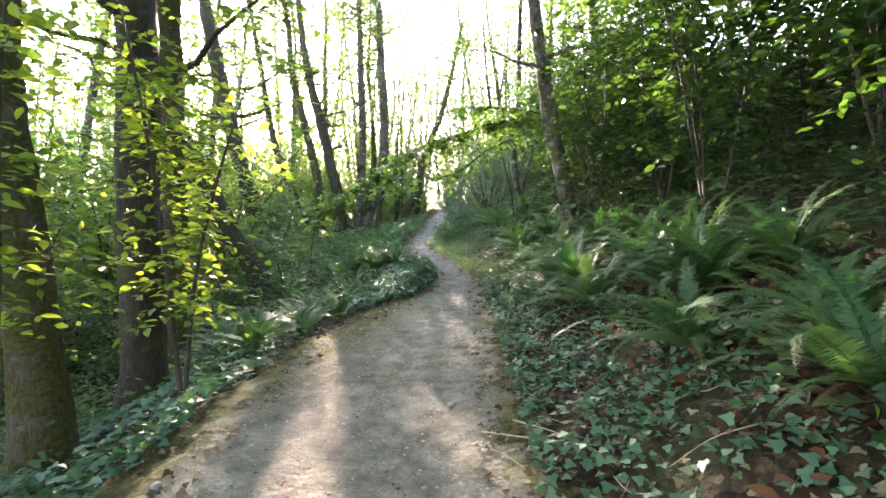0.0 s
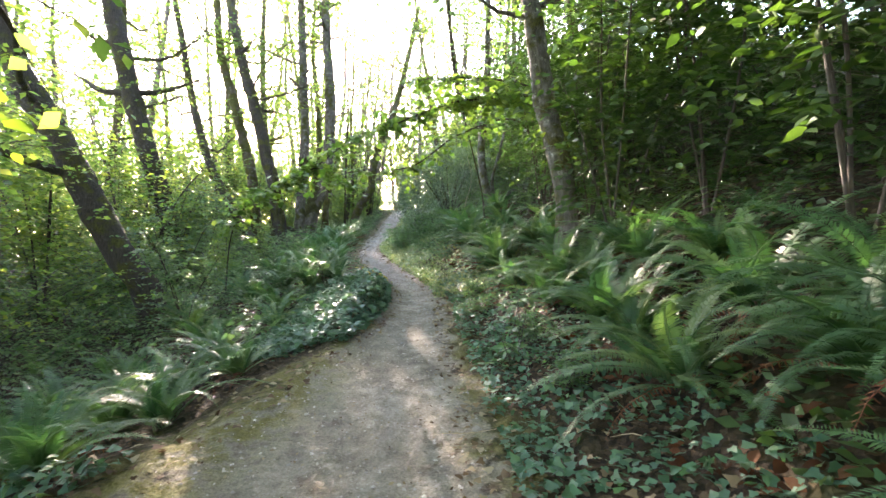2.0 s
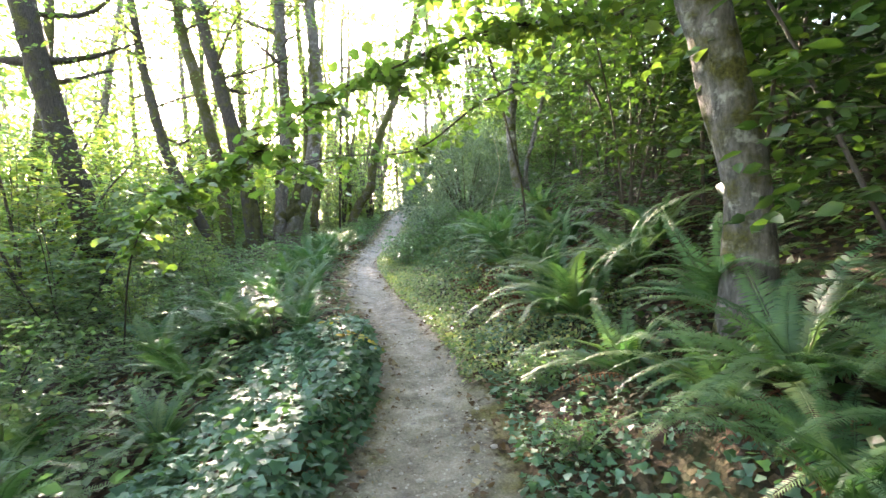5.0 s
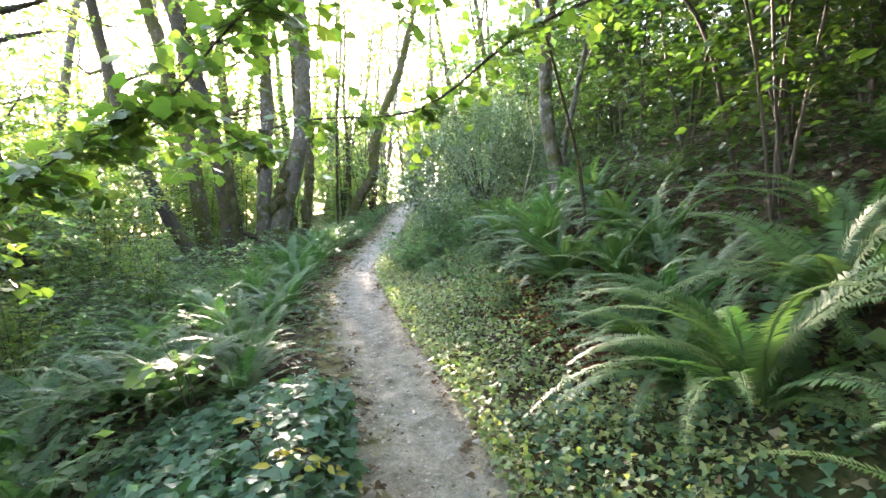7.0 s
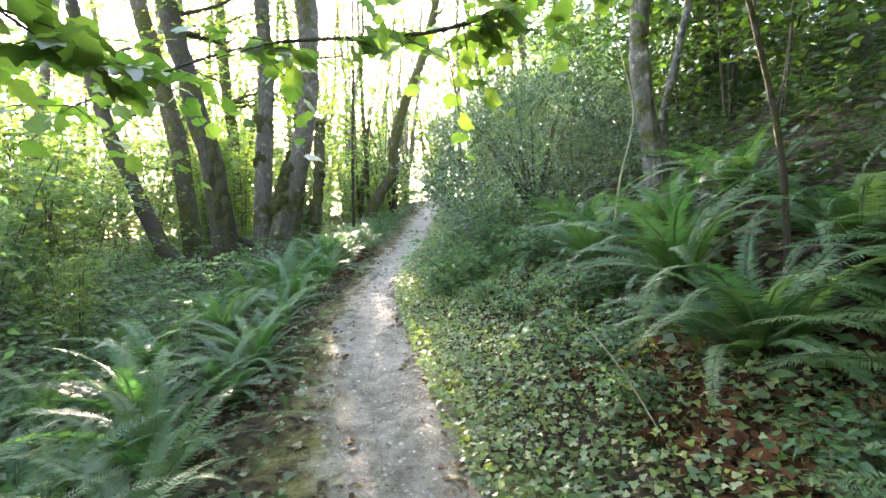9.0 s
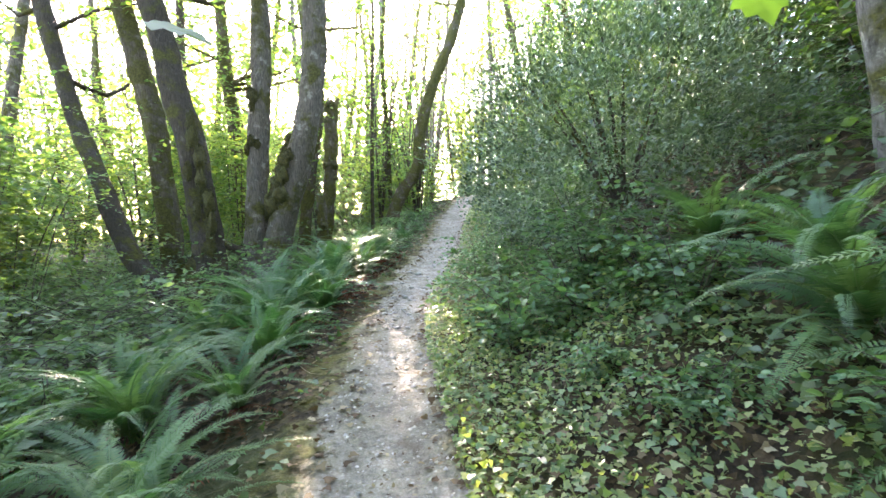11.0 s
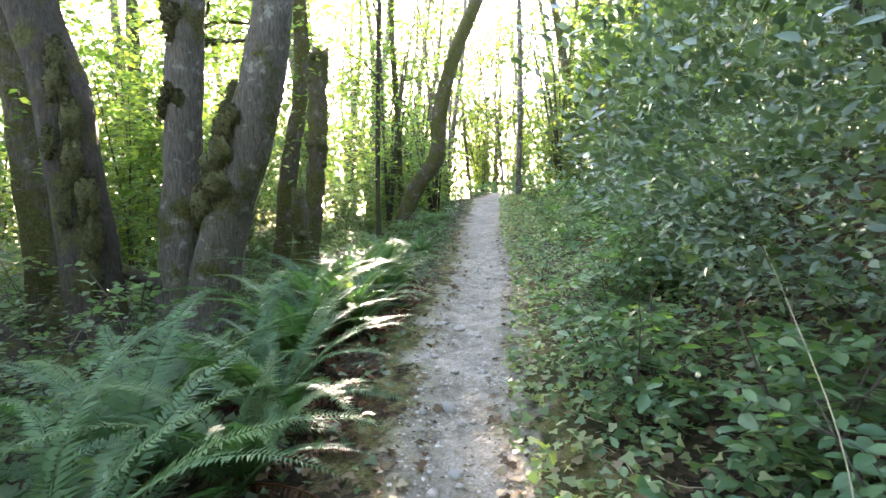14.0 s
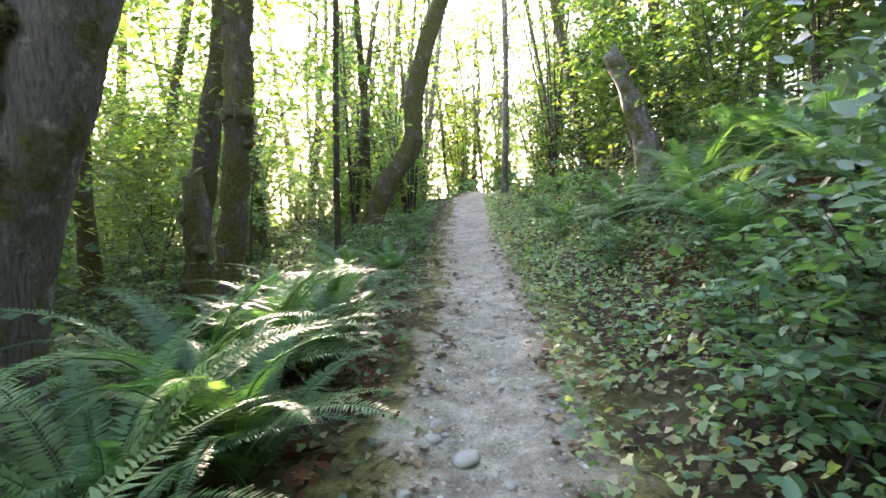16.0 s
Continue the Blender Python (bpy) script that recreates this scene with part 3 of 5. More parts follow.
def lump(centre, size, seed, nu=22, nv=14):
    """A moss cushion: lumps on lumps, with a ragged skin."""
    V, F = blob((0, 0, 0), (1, 1, 1), seed, nu, nv, 0.16)
    V = V * (1 + 0.1 * wander(V[:, 0] * 1.3 + V[:, 2], V[:, 1] * 1.3 - V[:, 2], seed + 7, 0.5, 8) + 0.05 * wander(V[:, 0] + V[:, 1], V[:, 2] * 1.4, seed + 9, 0.2, 9))[:, None]
    return np.asarray(centre) + V * np.asarray(size), F


def fuzz(shape, centre, seed, n=420, size=0.035):
    """Short moss shoots standing off a cushion."""
    r = np.random.default_rng(seed)
    V, F = shape
    w = r.dirichlet((1, 1, 1), n)
    P = (V[F[r.integers(0, len(F), n)]] * w[..., None]).sum(1)
    D = unit(P - np.asarray(centre)) + r.normal(0, 0.5, P.shape) + np.array([0, 0, -0.35])
    return leaves(P, D, r.normal(0, 1, P.shape), size * r.uniform(0.5, 1.3, n), DIAMOND)


def moss_on(base, line, spots, seed):
    """Moss cushions set into the skin of a trunk: height, compass angle, width and height of each."""
    L = np.array(line)
    o = np.array(base.location)
    for i, (z, ang, w, h) in enumerate(spots):
        x, y, r = (np.interp(z, L[:, 2], L[:, k]) for k in (0, 1, 3))
        d = np.array([math.cos(radians(ang)), math.sin(radians(ang)), 0])
        c = np.array([x, y, z]) + d * (r - w * 0.18) - o
        clump = lump(c, (w, w, h), seed + i)
        part("moss_clump", cat(clump, fuzz(clump, c, seed + i)), MOSS, base, "thick brown-green moss clump")


moss_on(burled, P4([(-3.91, 24.3, 1.23), (-3.68, 24.3, 2.75), (-3.43, 24.3, 3.6), (-3.2, 24.3, 4.33), (-3.07, 24.3, 5.0)], 0.3, 0.25),
        [(2.95, 225, 0.17, 0.19), (3.1, 200, 0.15, 0.16), (3.15, 255, 0.15, 0.16), (3.35, 220, 0.15, 0.17), (3.5, 240, 0.13, 0.15), (3.62, 205, 0.12, 0.14), (3.8, 228, 0.14, 0.15), (3.95, 210, 0.1, 0.14), (3.9, 250, 0.09, 0.1),
         (4.15, 205, 0.07, 0.14), (2.78, 190, 0.1, 0.1), (2.1, 180, 0.08, 0.2)], 60)
moss_on(upright, P4([(-4.32, 24.3, 1.1), (-4.21, 24.3, 2.69), (-4.11, 24.3, 4.25), (-4.02, 24.3, 5.56)], 0.235, 0.205),
        [(4.2, 250, 0.06, 0.09), (4.14, 285, 0.05, 0.07), (4.05, 220, 0.05, 0.1), (5.05, 260, 0.08, 0.12), (5.1, 225, 0.07, 0.1), (4.9, 250, 0.05, 0.13)], 75)
moss_on(swollen, P4([(-4.96, 23.9, 0.89), (-5.06, 23.9, 2.71), (-5.24, 23.9, 4.08), (-5.57, 23.9, 5.44)], 0.29, 0.25),
        [(1.15, 250, 0.22, 0.3), (1.45, 200, 0.2, 0.27), (1.3, 310, 0.18, 0.25), (1.8, 220, 0.14, 0.2), (2.2, 310, 0.1, 0.25), (2.6, 320, 0.1, 0.24), (3.0, 325, 0.1, 0.25), (3.4, 310, 0.1, 0.24), (3.8, 320, 0.11, 0.25),
         (4.2, 305, 0.1, 0.2), (4.5, 320, 0.09, 0.2), (2.9, 280, 0.06, 0.2), (3.6, 270, 0.06, 0.15)], 110)
stub = smooth_path([(-4.3, 24.2, 2.0, 0.085), (-4.62, 24.1, 2.15, 0.08), (-4.95, 24.0, 2.32, 0.075)], 0.08)
part("broken_limb", tube(stub[:, :3] - np.array(upright.location), stub[:, 3], 9, 0.15, 3), BARK_DARK, upright, "broken dark limb stub", True)


def snag(pts, label, seed, bark, mossy=4, name="broken_trunk"):
    """A dead trunk snapped off at its top, tufted with moss."""
    x, y = pts[0][:2]
    z = ground_at(x, y)
    base = thing(name, x, y, z, label, "dead tree")
    off = np.array([x, y, z])
    path = smooth_path([(x, y, z - 0.2, pts[0][3] * 1.25)] + [p for p in pts if p[2] > z + 0.3], 0.1)
    V, F = tube(path[:, :3] - off, path[:, 3], 12, 0.2, seed)
    r = np.random.default_rng(seed)
    V[-13:, 2] += r.uniform(-0.12, 0.2, 13)
    part("trunk", (V, F), bark, base, smooth=True)
    for k in range(mossy):
        q = path[int(len(path) * r.uniform(0.55, 1.0)) - 1]
        a = r.uniform(3.0, 6.0)
        c = q[:3] - off + np.array([math.cos(a), math.sin(a), 0]) * q[3] * 0.75
        part("moss_clump", lump(c, np.array([1, 1, 0.9]) * q[3] * r.uniform(0.5, 0.8), seed + k), MOSS, base, "thick brown-green moss clump", True)
    return base


snag(P4([(-3.65, 27.3, 2.0), (-3.5, 27.3, 3.7), (-3.43, 27.3, 5.07), (-3.36, 27.3, 5.75)], 0.17, 0.15), "snapped dead trunk capped with thick moss", 81, BARK_MOSS, 6)
snag(P4([(-3.42, 25.9, 1.4), (-3.36, 26.0, 2.54), (-3.39, 26.0, 3.1)], 0.13, 0.11), "short mossy broken stump", 82, BARK_MOSS, 3)
snag(P4([(2.75, 30.0, 3.2), (2.5, 30.0, 4.6), (2.25, 30.0, 5.3), (2.03, 30.0, 5.7)], 0.19, 0.15), "pale broken trunk leaning out from the bank", 83, BARK_PALE, 0)

tree(P4(SLIM, 0.02), BARK_DARK, "thin dark leaning stem on the bank", 20, 70, 0.45, top=6, leafmat=LEAF_SHRUB)


def root_plate(x, y):
    """An upturned, rotten stump with hanging roots."""
    z = ground_at(x, y)
    base = thing("rotten_stump", x, y, z, "dark rotten stump with hanging roots on the bank", "stump")
    r = np.random.default_rng(91)
    part("stump", lump((0, 0, 0.02), (0.17, 0.15, 0.2), 92), BARK_DARK, base, smooth=True)
    for k in range(9):
        a = r.uniform(2.2, 5.6)
        q = [(0.1 * math.cos(a), 0.1 * math.sin(a), 0.16, 0.022)]
        for u in (0.3, 0.65, 1.0):
            q.append((math.cos(a + 0.3 * u) * (0.1 + 0.45 * u), math.sin(a + 0.3 * u) * (0.1 + 0.45 * u), 0.18 - 0.5 * u**1.6 + r.normal(0, 0.03), 0.024 * (1 - 0.75 * u)))
        p = smooth_path(q, 0.06)
        part("root", tube(p[:, :3], p[:, 3], 5, 0.2, k), BARK_DARK if k % 3 else BARK_PALE, base, smooth=True)


root_plate(2.5, 15.15)

# ---- forest beyond ----
def place(ob, x, y, s=1.0, turn=0.0):
    return copy_thing(ob, pose(x, y, ground_at(x, y), 0, 0, turn) @ Matrix.Diagonal((s, s, s, 1)))


def grove():
    rng = np.random.default_rng(21)
    models = []
    for k in range(5):
        lean = rng.normal(0, 0.5, 2)
        x, y = -30.0 - 3 * k, 60.0
        b = ground_at(x, y)
        pts = [(x, y, b, 0.2), (x + lean[0] * 0.4, y + lean[1] * 0.4, b + 4, 0.18), (x + lean[0], y + lean[1], b + 9, 0.14)]
        models.append(tree(pts, (BARK_MOSS, BARK_GREY, BARK_DARK)[k % 3], "slender woodland tree with a light green crown", 40 + k, 180, 0.13, 6, 2.9, leaf=0.27, per=8, step=0.6, sticks=False,
                           group="woodland trees", top=17, twig=1.7, seg=8, name="woodland_tree"))
    slim = []
    for k in range(4):
        x, y = -36.0 - 3 * k, 66.0
        b = ground_at(x, y)
        ln = rng.normal(0, 0.6, 2)
        pts = [(x, y, b, 0.15), (x + ln[0] * 0.4, y + ln[1] * 0.4, b + 4, 0.13), (x + ln[0], y + ln[1], b + 9, 0.1)]
        slim.append(tree(pts, (BARK_GREY, BARK_MOSS)[k % 2], "slim bare-stemmed tree with a thin pale green crown", 140 + k, 130, 0.12, 5, 2.2, leaf=0.2, per=8, step=0.6, sticks=False,
                         group="slim trees ahead", top=15, twig=1.3, seg=7, name="slim_tree"))
    spots = []
    for k in range(6000):
        x, y = (rng.uniform(-11, 9), rng.uniform(33, 62)) if k < 300 else (rng.uniform(-45, 40), rng.uniform(-6, 64))
        L, R = np.interp(y, EY, EDGE_L), np.interp(y, EY, EDGE_R)
        if L - (5.5 if y < 33 else 2.0) < x < R + (4.5 if y < 30 else 2.2) or (x < 0 and y < 31 and x > -10):
            continue
        if y > 34 and abs(x) > 14 and rng.random() < 0.6 or (y > 34 and -26 < x < 1 and rng.random() < 0.62):
            continue
        if x > 0 and y < 22 and x < 6:
            continue
        if all((x - a) ** 2 + (y - b) ** 2 > (3.0 if abs(x) > 9 or y < 33 else 1.9)**2 for a, b in spots):
            spots.append((x, y))
        if len(spots) > 100:
            break
    for i, (x, y) in enumerate(((-11, 22), (-12.5, 27), (-9.8, 32), (-13, 33), (-16, 24), (-10.8, 16), (-14, 18), (-17, 29), (-12, 38), (-8.5, 10), (-12, 6), (-16, 12))):
        place(models[i % 5], x, y, rng.uniform(0.75, 1.0), rng.uniform(0, 360))
    for i, (x, y) in enumerate(spots):
        s = rng.uniform(0.75, 1.2)
        copy_thing(slim[i % 4] if y > 30 and -20 < x < 7 else models[i % 5], pose(x, y, ground_at(x, y) - 0.1, 0, 0, rng.uniform(0, 360)) @ Matrix.Diagonal((s, s, s, 1)))


grove()


# ---- shrubs and saplings ----
def shrub(rng, x, y, z, label, name, stems=6, tall=2.2, spread=0.9, twigs=90, twig=0.6, per=9, leaf=0.07, template=OVATE, mat=None, droop=0.2, thick=0.016, low=0.2, wild=0.5, sticks=1.0, high=1.0, joined=False):
    base = thing(name, x, y, z, label, "shrub")
    paths = []
    for k in range(stems):
        a = rng.uniform(0, 6.28)
        s = spread * rng.uniform(0.4, 1.1)
        h = tall * rng.uniform(0.65, 1.05)
        e = np.array([math.cos(a) * s, math.sin(a) * s, h])
        q = [(rng.normal(0, 0.05), rng.normal(0, 0.05), -0.1, thick), (*(e * (0.3, 0.3, 0.4) + rng.normal(0, 0.05, 3)), thick * 0.8), (*(e * (0.7, 0.7, 0.8)), thick * 0.55), (*e, thick * 0.25)]
        p = smooth_path(q, 0.2)
        paths.append(p)
        if not joined:
            part("stem", tube(p[:, :3], p[:, 3], 5), TWIG, base, smooth=True)
    if joined:
        tagged(part("stem", cat(*[tube(p[::2, :3], p[::2, 3], 4) for p in paths]), TWIG, base, smooth=True), kind="stuff")
    idx = rng.integers(0, stems, twigs)
    u = rng.uniform(low, high, twigs)
    start = np.array([paths[i][int(v * (len(paths[i]) - 1)), :3] for i, v in zip(idx, u)])
    a = rng.uniform(0, 6.28, twigs)
    D = unit(np.stack([np.cos(a), np.sin(a), rng.normal(0.15, 0.25, twigs)], -1))
    L = twig * rng.uniform(0.5, 1.2, twigs)
    part("foliage", twig_leaves(start, D, L, per, leaf, template, rng, droop, wild), mat or LEAF_SHRUB, base)
    tagged(part("twig", twig_sticks(start[:int(twigs * sticks)], D[:int(twigs * sticks)], L[:int(twigs * sticks)], 0.004, droop), TWIG, base), kind="stuff")
    return base


def thickets():
    rng = np.random.default_rng(5)
    light = [shrub(rng, -6 - k, 16 + 2.5 * k, ground_at(-6 - k, 16 + 2.5 * k), "airy green woodland shrub with thin stems", "shrub", 4, 2.6 + 0.7 * k, 1.3, 140, 0.85, 11, 0.13, DIAMOND, sticks=0.3) for k in range(4)]
    for b in light:
        tagged(b, group="shrubs down the slope")
    n = 0
    spots = []
    while n < 66:
        x, y = rng.uniform(-17, -2.6), rng.uniform(3, 46)
        L = float(np.interp(y, EY, EDGE_L))
        if x > L - 2.6 or (y < 26 and x > L - 3.6):
            continue
        if any((x - a) ** 2 + (y - b) ** 2 < 1.1 for a, b in spots):
            continue
        spots.append((x, y))
        s = rng.uniform(0.7, 1.25) * (0.5 if x > -7 and y < 30 else 1.0)
        copy_thing(light[n % 4], pose(x, y, ground_at(x, y), 0, 0, rng.uniform(0, 360)) @ Matrix.Diagonal((s, s, s, 1)))
        n += 1
    dark = [shrub(rng, 5.0 + k, 5 + 3 * k, ground_at(5.0 + k, 5 + 3 * k), "dense shrub on the steep bank, shade put into its leaf colour", "bank_shrub", 4, 3.0, 1.4, 160, 0.85, 11, 0.135, DIAMOND, mat=LEAF_SHADE_TONE, sticks=0.3) for k in range(3)]
    for b in dark:
        tagged(b, group="shrubs up the bank")
    spots, n = [], 0
    while n < 60:
        x, y = rng.uniform(2.4, 15), rng.uniform(-2, 46)
        R = float(np.interp(y, EY, EDGE_R))
        if x < R + (3.0 if y < 12 else 4.2 if y < 22 else 2.4) or any((x - a) ** 2 + (y - b) ** 2 < 1.2 for a, b in spots):
            continue
        spots.append((x, y))
        s = rng.uniform(0.7, 1.3)
        copy_thing((dark if y < 20 or n % 2 else light)[n % 3], pose(x, y, ground_at(x, y), 0, 0, rng.uniform(0, 360)) @ Matrix.Diagonal((s, s, s, 1)))
        n += 1


def leafy_understorey():
    """Tall leafy young trees that close the view down the slope and far ahead."""
    rng = np.random.default_rng(77)
    models = [shrub(rng, -13 - 3 * k, 41 + 2 * k, ground_at(-13 - 3 * k, 41 + 2 * k), "tall leafy young maple with thin pale stems", "understorey_maple", 4, 6.0 + 0.8 * k, 2.4, 170, 1.6, 9, 0.23, DIAMOND,
                    mat=LEAF_SUN_TONE, thick=0.045, low=0.12, sticks=0.3, joined=True) for k in range(3)]
    for b in models:
        tagged(b, category="tree", group="young maples behind the trunks")
    spots, n, tries = [], 0, 0
    while n < 34 and tries < 5000:
        tries += 1
        x, y = (rng.uniform(-24, -7.5), rng.uniform(17, 44)) if n < 12 else (rng.uniform(-26, 9), rng.uniform(47, 74))
        L, R = float(np.interp(y, EY, EDGE_L)), float(np.interp(y, EY, EDGE_R))
        if L - 3.5 < x < R + 2.5 and y < 60 or any((x - a) ** 2 + (y - b) ** 2 < 4.0 for a, b in spots):
            continue
        spots.append((x, y))
        s = rng.uniform(0.75, 1.15) if y < 58 else rng.uniform(1.2, 2.1)
        copy_thing(models[n % 3], pose(x, y, ground_at(x, y), 0, 0, rng.uniform(0, 360)) @ Matrix.Diagonal((s, s, s, 1)))
        n += 1


thickets()
leafy_understorey()


def sprays(name, label, category, xy, base, length, per, leaf, mat, seed, rise=0.7, droop=0.35, template=DIAMOND):
    """A thicket nobody could count: leafy sprays that spring from the ground or from hidden stems."""
    rng = np.random.default_rng(seed)
    n = len(xy)
    x, y = xy[:, 0], xy[:, 1]
    a = rng.uniform(0, 6.28, n)
    D = unit(np.stack([np.cos(a), np.sin(a), rise + rng.normal(0, 0.3, n)], -1))
    P = np.stack([x, y, height(x, y) + base[0] + (base[1] - base[0]) * rng.random(n) ** 1.4], -1)
    L = rng.uniform(length[0], length[1], n)
    lv = twig_leaves(P, D, L, per, leaf, template, rng, droop, 0.5)
    tagged(new(name, mesh_np(name, *lv, mat)), label, category, kind="stuff")
    tagged(new(name + "_twigs", mesh_np(name + "_twigs", *twig_sticks(P, D, L, 0.005, droop), TWIG)), "thin brown twigs inside " + label, "twigs", kind="stuff")


def clumpy(rng, n, x0, x1, y0, y1, keep, scale=2.2, bar=0.0):
    x, y = rng.uniform(x0, x1, n), rng.uniform(y0, y1, n)
    ok = (wander(x, y, 201, scale) > bar - 0.5 * rng.random(n)) & keep(x, y)
    return np.stack([x, y], -1)[ok]


def hillside_growth():
    rng = np.random.default_rng(203)
    left = lambda lo: (lambda x, y: x < np.interp(y, EY, EDGE_L) - lo)
    right = lambda lo: (lambda x, y: x > np.interp(y, EY, EDGE_R) + lo)
    sprays("slope_thicket", "low green leafy thicket covering the slope below the trail", "undergrowth", clumpy(rng, 11000, -13, -2, 2, 36, left(2.2), bar=-0.4), (0, 0.25), (0.45, 1.1), 9, 0.085, LEAF_SHRUB, 204)
    sprays("slope_saplings", "leafy green shoots about the feet of the maples", "undergrowth", clumpy(rng, 2600, -9.5, -3.4, 15, 27, left(1.9), 1.5, -0.5), (0, 1.0), (0.5, 1.2), 9, 0.1, LEAF_SHRUB, 208, 0.5)
    sprays("hanging_foliage", "light green maple foliage hanging behind the trunks", "undergrowth", clumpy(rng, 3400, -11, -1.5, 27, 38, left(1.5), 2.0, -0.1), (2.4, 7.5), (0.6, 1.3), 9, 0.125, LEAF_CANOPY, 209, 0.05)
    sprays("slope_brush", "airy light green brush among the trunks of the slope", "undergrowth", clumpy(rng, 9000, -20, -4, 6, 44, left(4.2), 3.0, -0.2), (0.4, 4.2), (0.6, 1.4), 10, 0.115, LEAF_CANOPY, 205, 0.2)
    sprays("bank_thicket", "leafy thicket on the steep bank, shade put into its dark leaves", "undergrowth", clumpy(rng, 9000, 2, 13, -2, 30, right(3.0), bar=-0.4), (0, 1.6), (0.5, 1.2), 9, 0.1, LEAF_SHADE_TONE, 206, 0.4)
    # This brush carries its sunlight in the leaf colour.
    sprays("sun_toned_brush", "brush up the bank beside the far trail, sunlight put into its yellow-green leaves", "undergrowth", clumpy(rng, 7500, 1, 13, 29, 52, right(1.9), 2.6, -0.3), (0, 5.5), (0.6, 1.4), 10, 0.12, LEAF_SUN_TONE, 207, 0.25)


def far_woods():
    """Woods beyond the bend: pale backlit foliage in uneven clumps, and many thin stems."""
    rng = np.random.default_rng(211)
    pos, size = [], []
    eye = np.array([-0.5, 14.0, 2.5])
    for _ in range(1150):
        x, y = rng.uniform(-62, 34), rng.uniform(46, 88)
        c = np.array([x, y, ground_at(x, y) + (4.5 if -16 < x < 8 else 1.0) + 21.0 * rng.random() ** 1.1])
        v = c - eye
        az = math.degrees(math.atan2(v[0], v[1])) + 14.5
        el = math.degrees(math.atan2(v[2], math.hypot(v[0], v[1]))) - 17.0
        if abs(az) < 6 and abs(el) < 6 and rng.random() < 0.7 or (el > -2 and rng.random() < 0.2):
            continue
        if y < 60 and float(np.interp(y, EY, EDGE_L)) - 1.5 < x < float(np.interp(y, EY, EDGE_R)) + 1.5:
            continue
        k = int(rng.integers(70, 170))
        pos.append(c + rng.normal(0, 1, (k, 3)) * rng.uniform(0.8, 2.0) * np.array([1.2, 1.2, 0.75]))
        size.append(rng.uniform(0.2, 0.46, k))
    P, S = np.concatenate(pos), np.concatenate(size)
    D = rng.normal(0, 1, P.shape) + np.array([0, 0, -0.4])
    N = rng.normal(0, 0.8, P.shape) + np.array([0, 0, 1.0])
    tagged(new("far_woods", mesh_np("far_woods", *leaves(P, D, N, S, DIAMOND), LEAF_FAR)), "pale backlit green foliage of distant woods", "woods", kind="stuff")
    stems = []
    for _ in range(150):
        x, y = rng.uniform(-50, 26), rng.uniform(44, 84)
        if y < 62 and float(np.interp(y, EY, EDGE_L)) - 1.5 < x < float(np.interp(y, EY, EDGE_R)) + 1.5:
            continue
        z, h, r = ground_at(x, y), rng.uniform(10, 22), rng.uniform(0.05, 0.13)
        ln = rng.normal(0, 1.1, 2)
        p = smooth_path([(x, y, z - 0.2, r), (x + ln[0] * 0.3, y + ln[1] * 0.3, z + h * 0.4, r * 0.8), (x + ln[0] + rng.normal(0, 0.3), y + ln[1], z + h, r * 0.3)], 2.0)
        stems.append(tube(p[:, :3], p[:, 3], 5))
        for _ in range(int(rng.integers(1, 4))):
            q = p[int(rng.integers(len(p) // 3, len(p) - 1))]
            a, l = rng.uniform(0, 6.28), rng.uniform(1.0, 3.0)
            e = q[:3] + l * np.array([math.cos(a), math.sin(a), 0.9])
            b = smooth_path([(*q[:3], q[3] * 0.5), (*(0.5 * (q[:3] + e) + rng.normal(0, 0.12, 3)), q[3] * 0.35), (*e, 0.012)], 0.8)
            stems.append(tube(b[:, :3], b[:, 3], 4))
    tagged(new("far_stems", mesh_np("far_stems", *cat(*stems), BARK_GREY, True)), "thin grey stems of distant trees", "woods", kind="stuff")



def shading_canopy():
    """The woods go on uphill and behind the walker: a broken leaf roof and a leafy wall, added mostly out of view to
    cut sky light.
    """
    rng = np.random.default_rng(221)
    pos, size = [], []
    for k in range(1400):
        if k >= 1000:
            x, y, up = rng.uniform(-8, 6), rng.uniform(-14, 15), rng.uniform(9.5, 14)
        elif k < 480:
            x, y, up = rng.uniform(-0.5, 20), rng.uniform(-26, 23), rng.uniform(6.5, 12)
            x = max(x, 5.5) if y > 8 else x
        elif k < 720:
            x, y, up = rng.uniform(-24, 0), rng.uniform(-28, 1), rng.uniform(8, 14)
        else:
            x, y, up = rng.uniform(-22, 18), rng.uniform(-28, -9), rng.uniform(0.5, 9)
        c = np.array([x, y, ground_at(x, y) + up])
        n = int(rng.integers(60, 120))
        pos.append(c + rng.normal(0, 1, (n, 3)) * rng.uniform(0.8, 1.7) * np.array([1.2, 1.2, 0.5]))
        size.append(rng.uniform(0.2, 0.4, n))
    P, S = np.concatenate(pos), np.concatenate(size)
    D = rng.normal(0, 1, P.shape) + np.array([0, 0, -0.3])
    N = rng.normal(0, 0.5, P.shape) + np.array([0, 0, 1.0])
    tagged(new("sky_blocking_leaves", mesh_np("sky_blocking_leaves", *leaves(P, D, N, S, DIAMOND), LEAF_CANOPY)), "broken green leaf canopy added mostly out of view to cut sky light", "woods", kind="stuff")


hillside_growth()
far_woods()
shading_canopy()


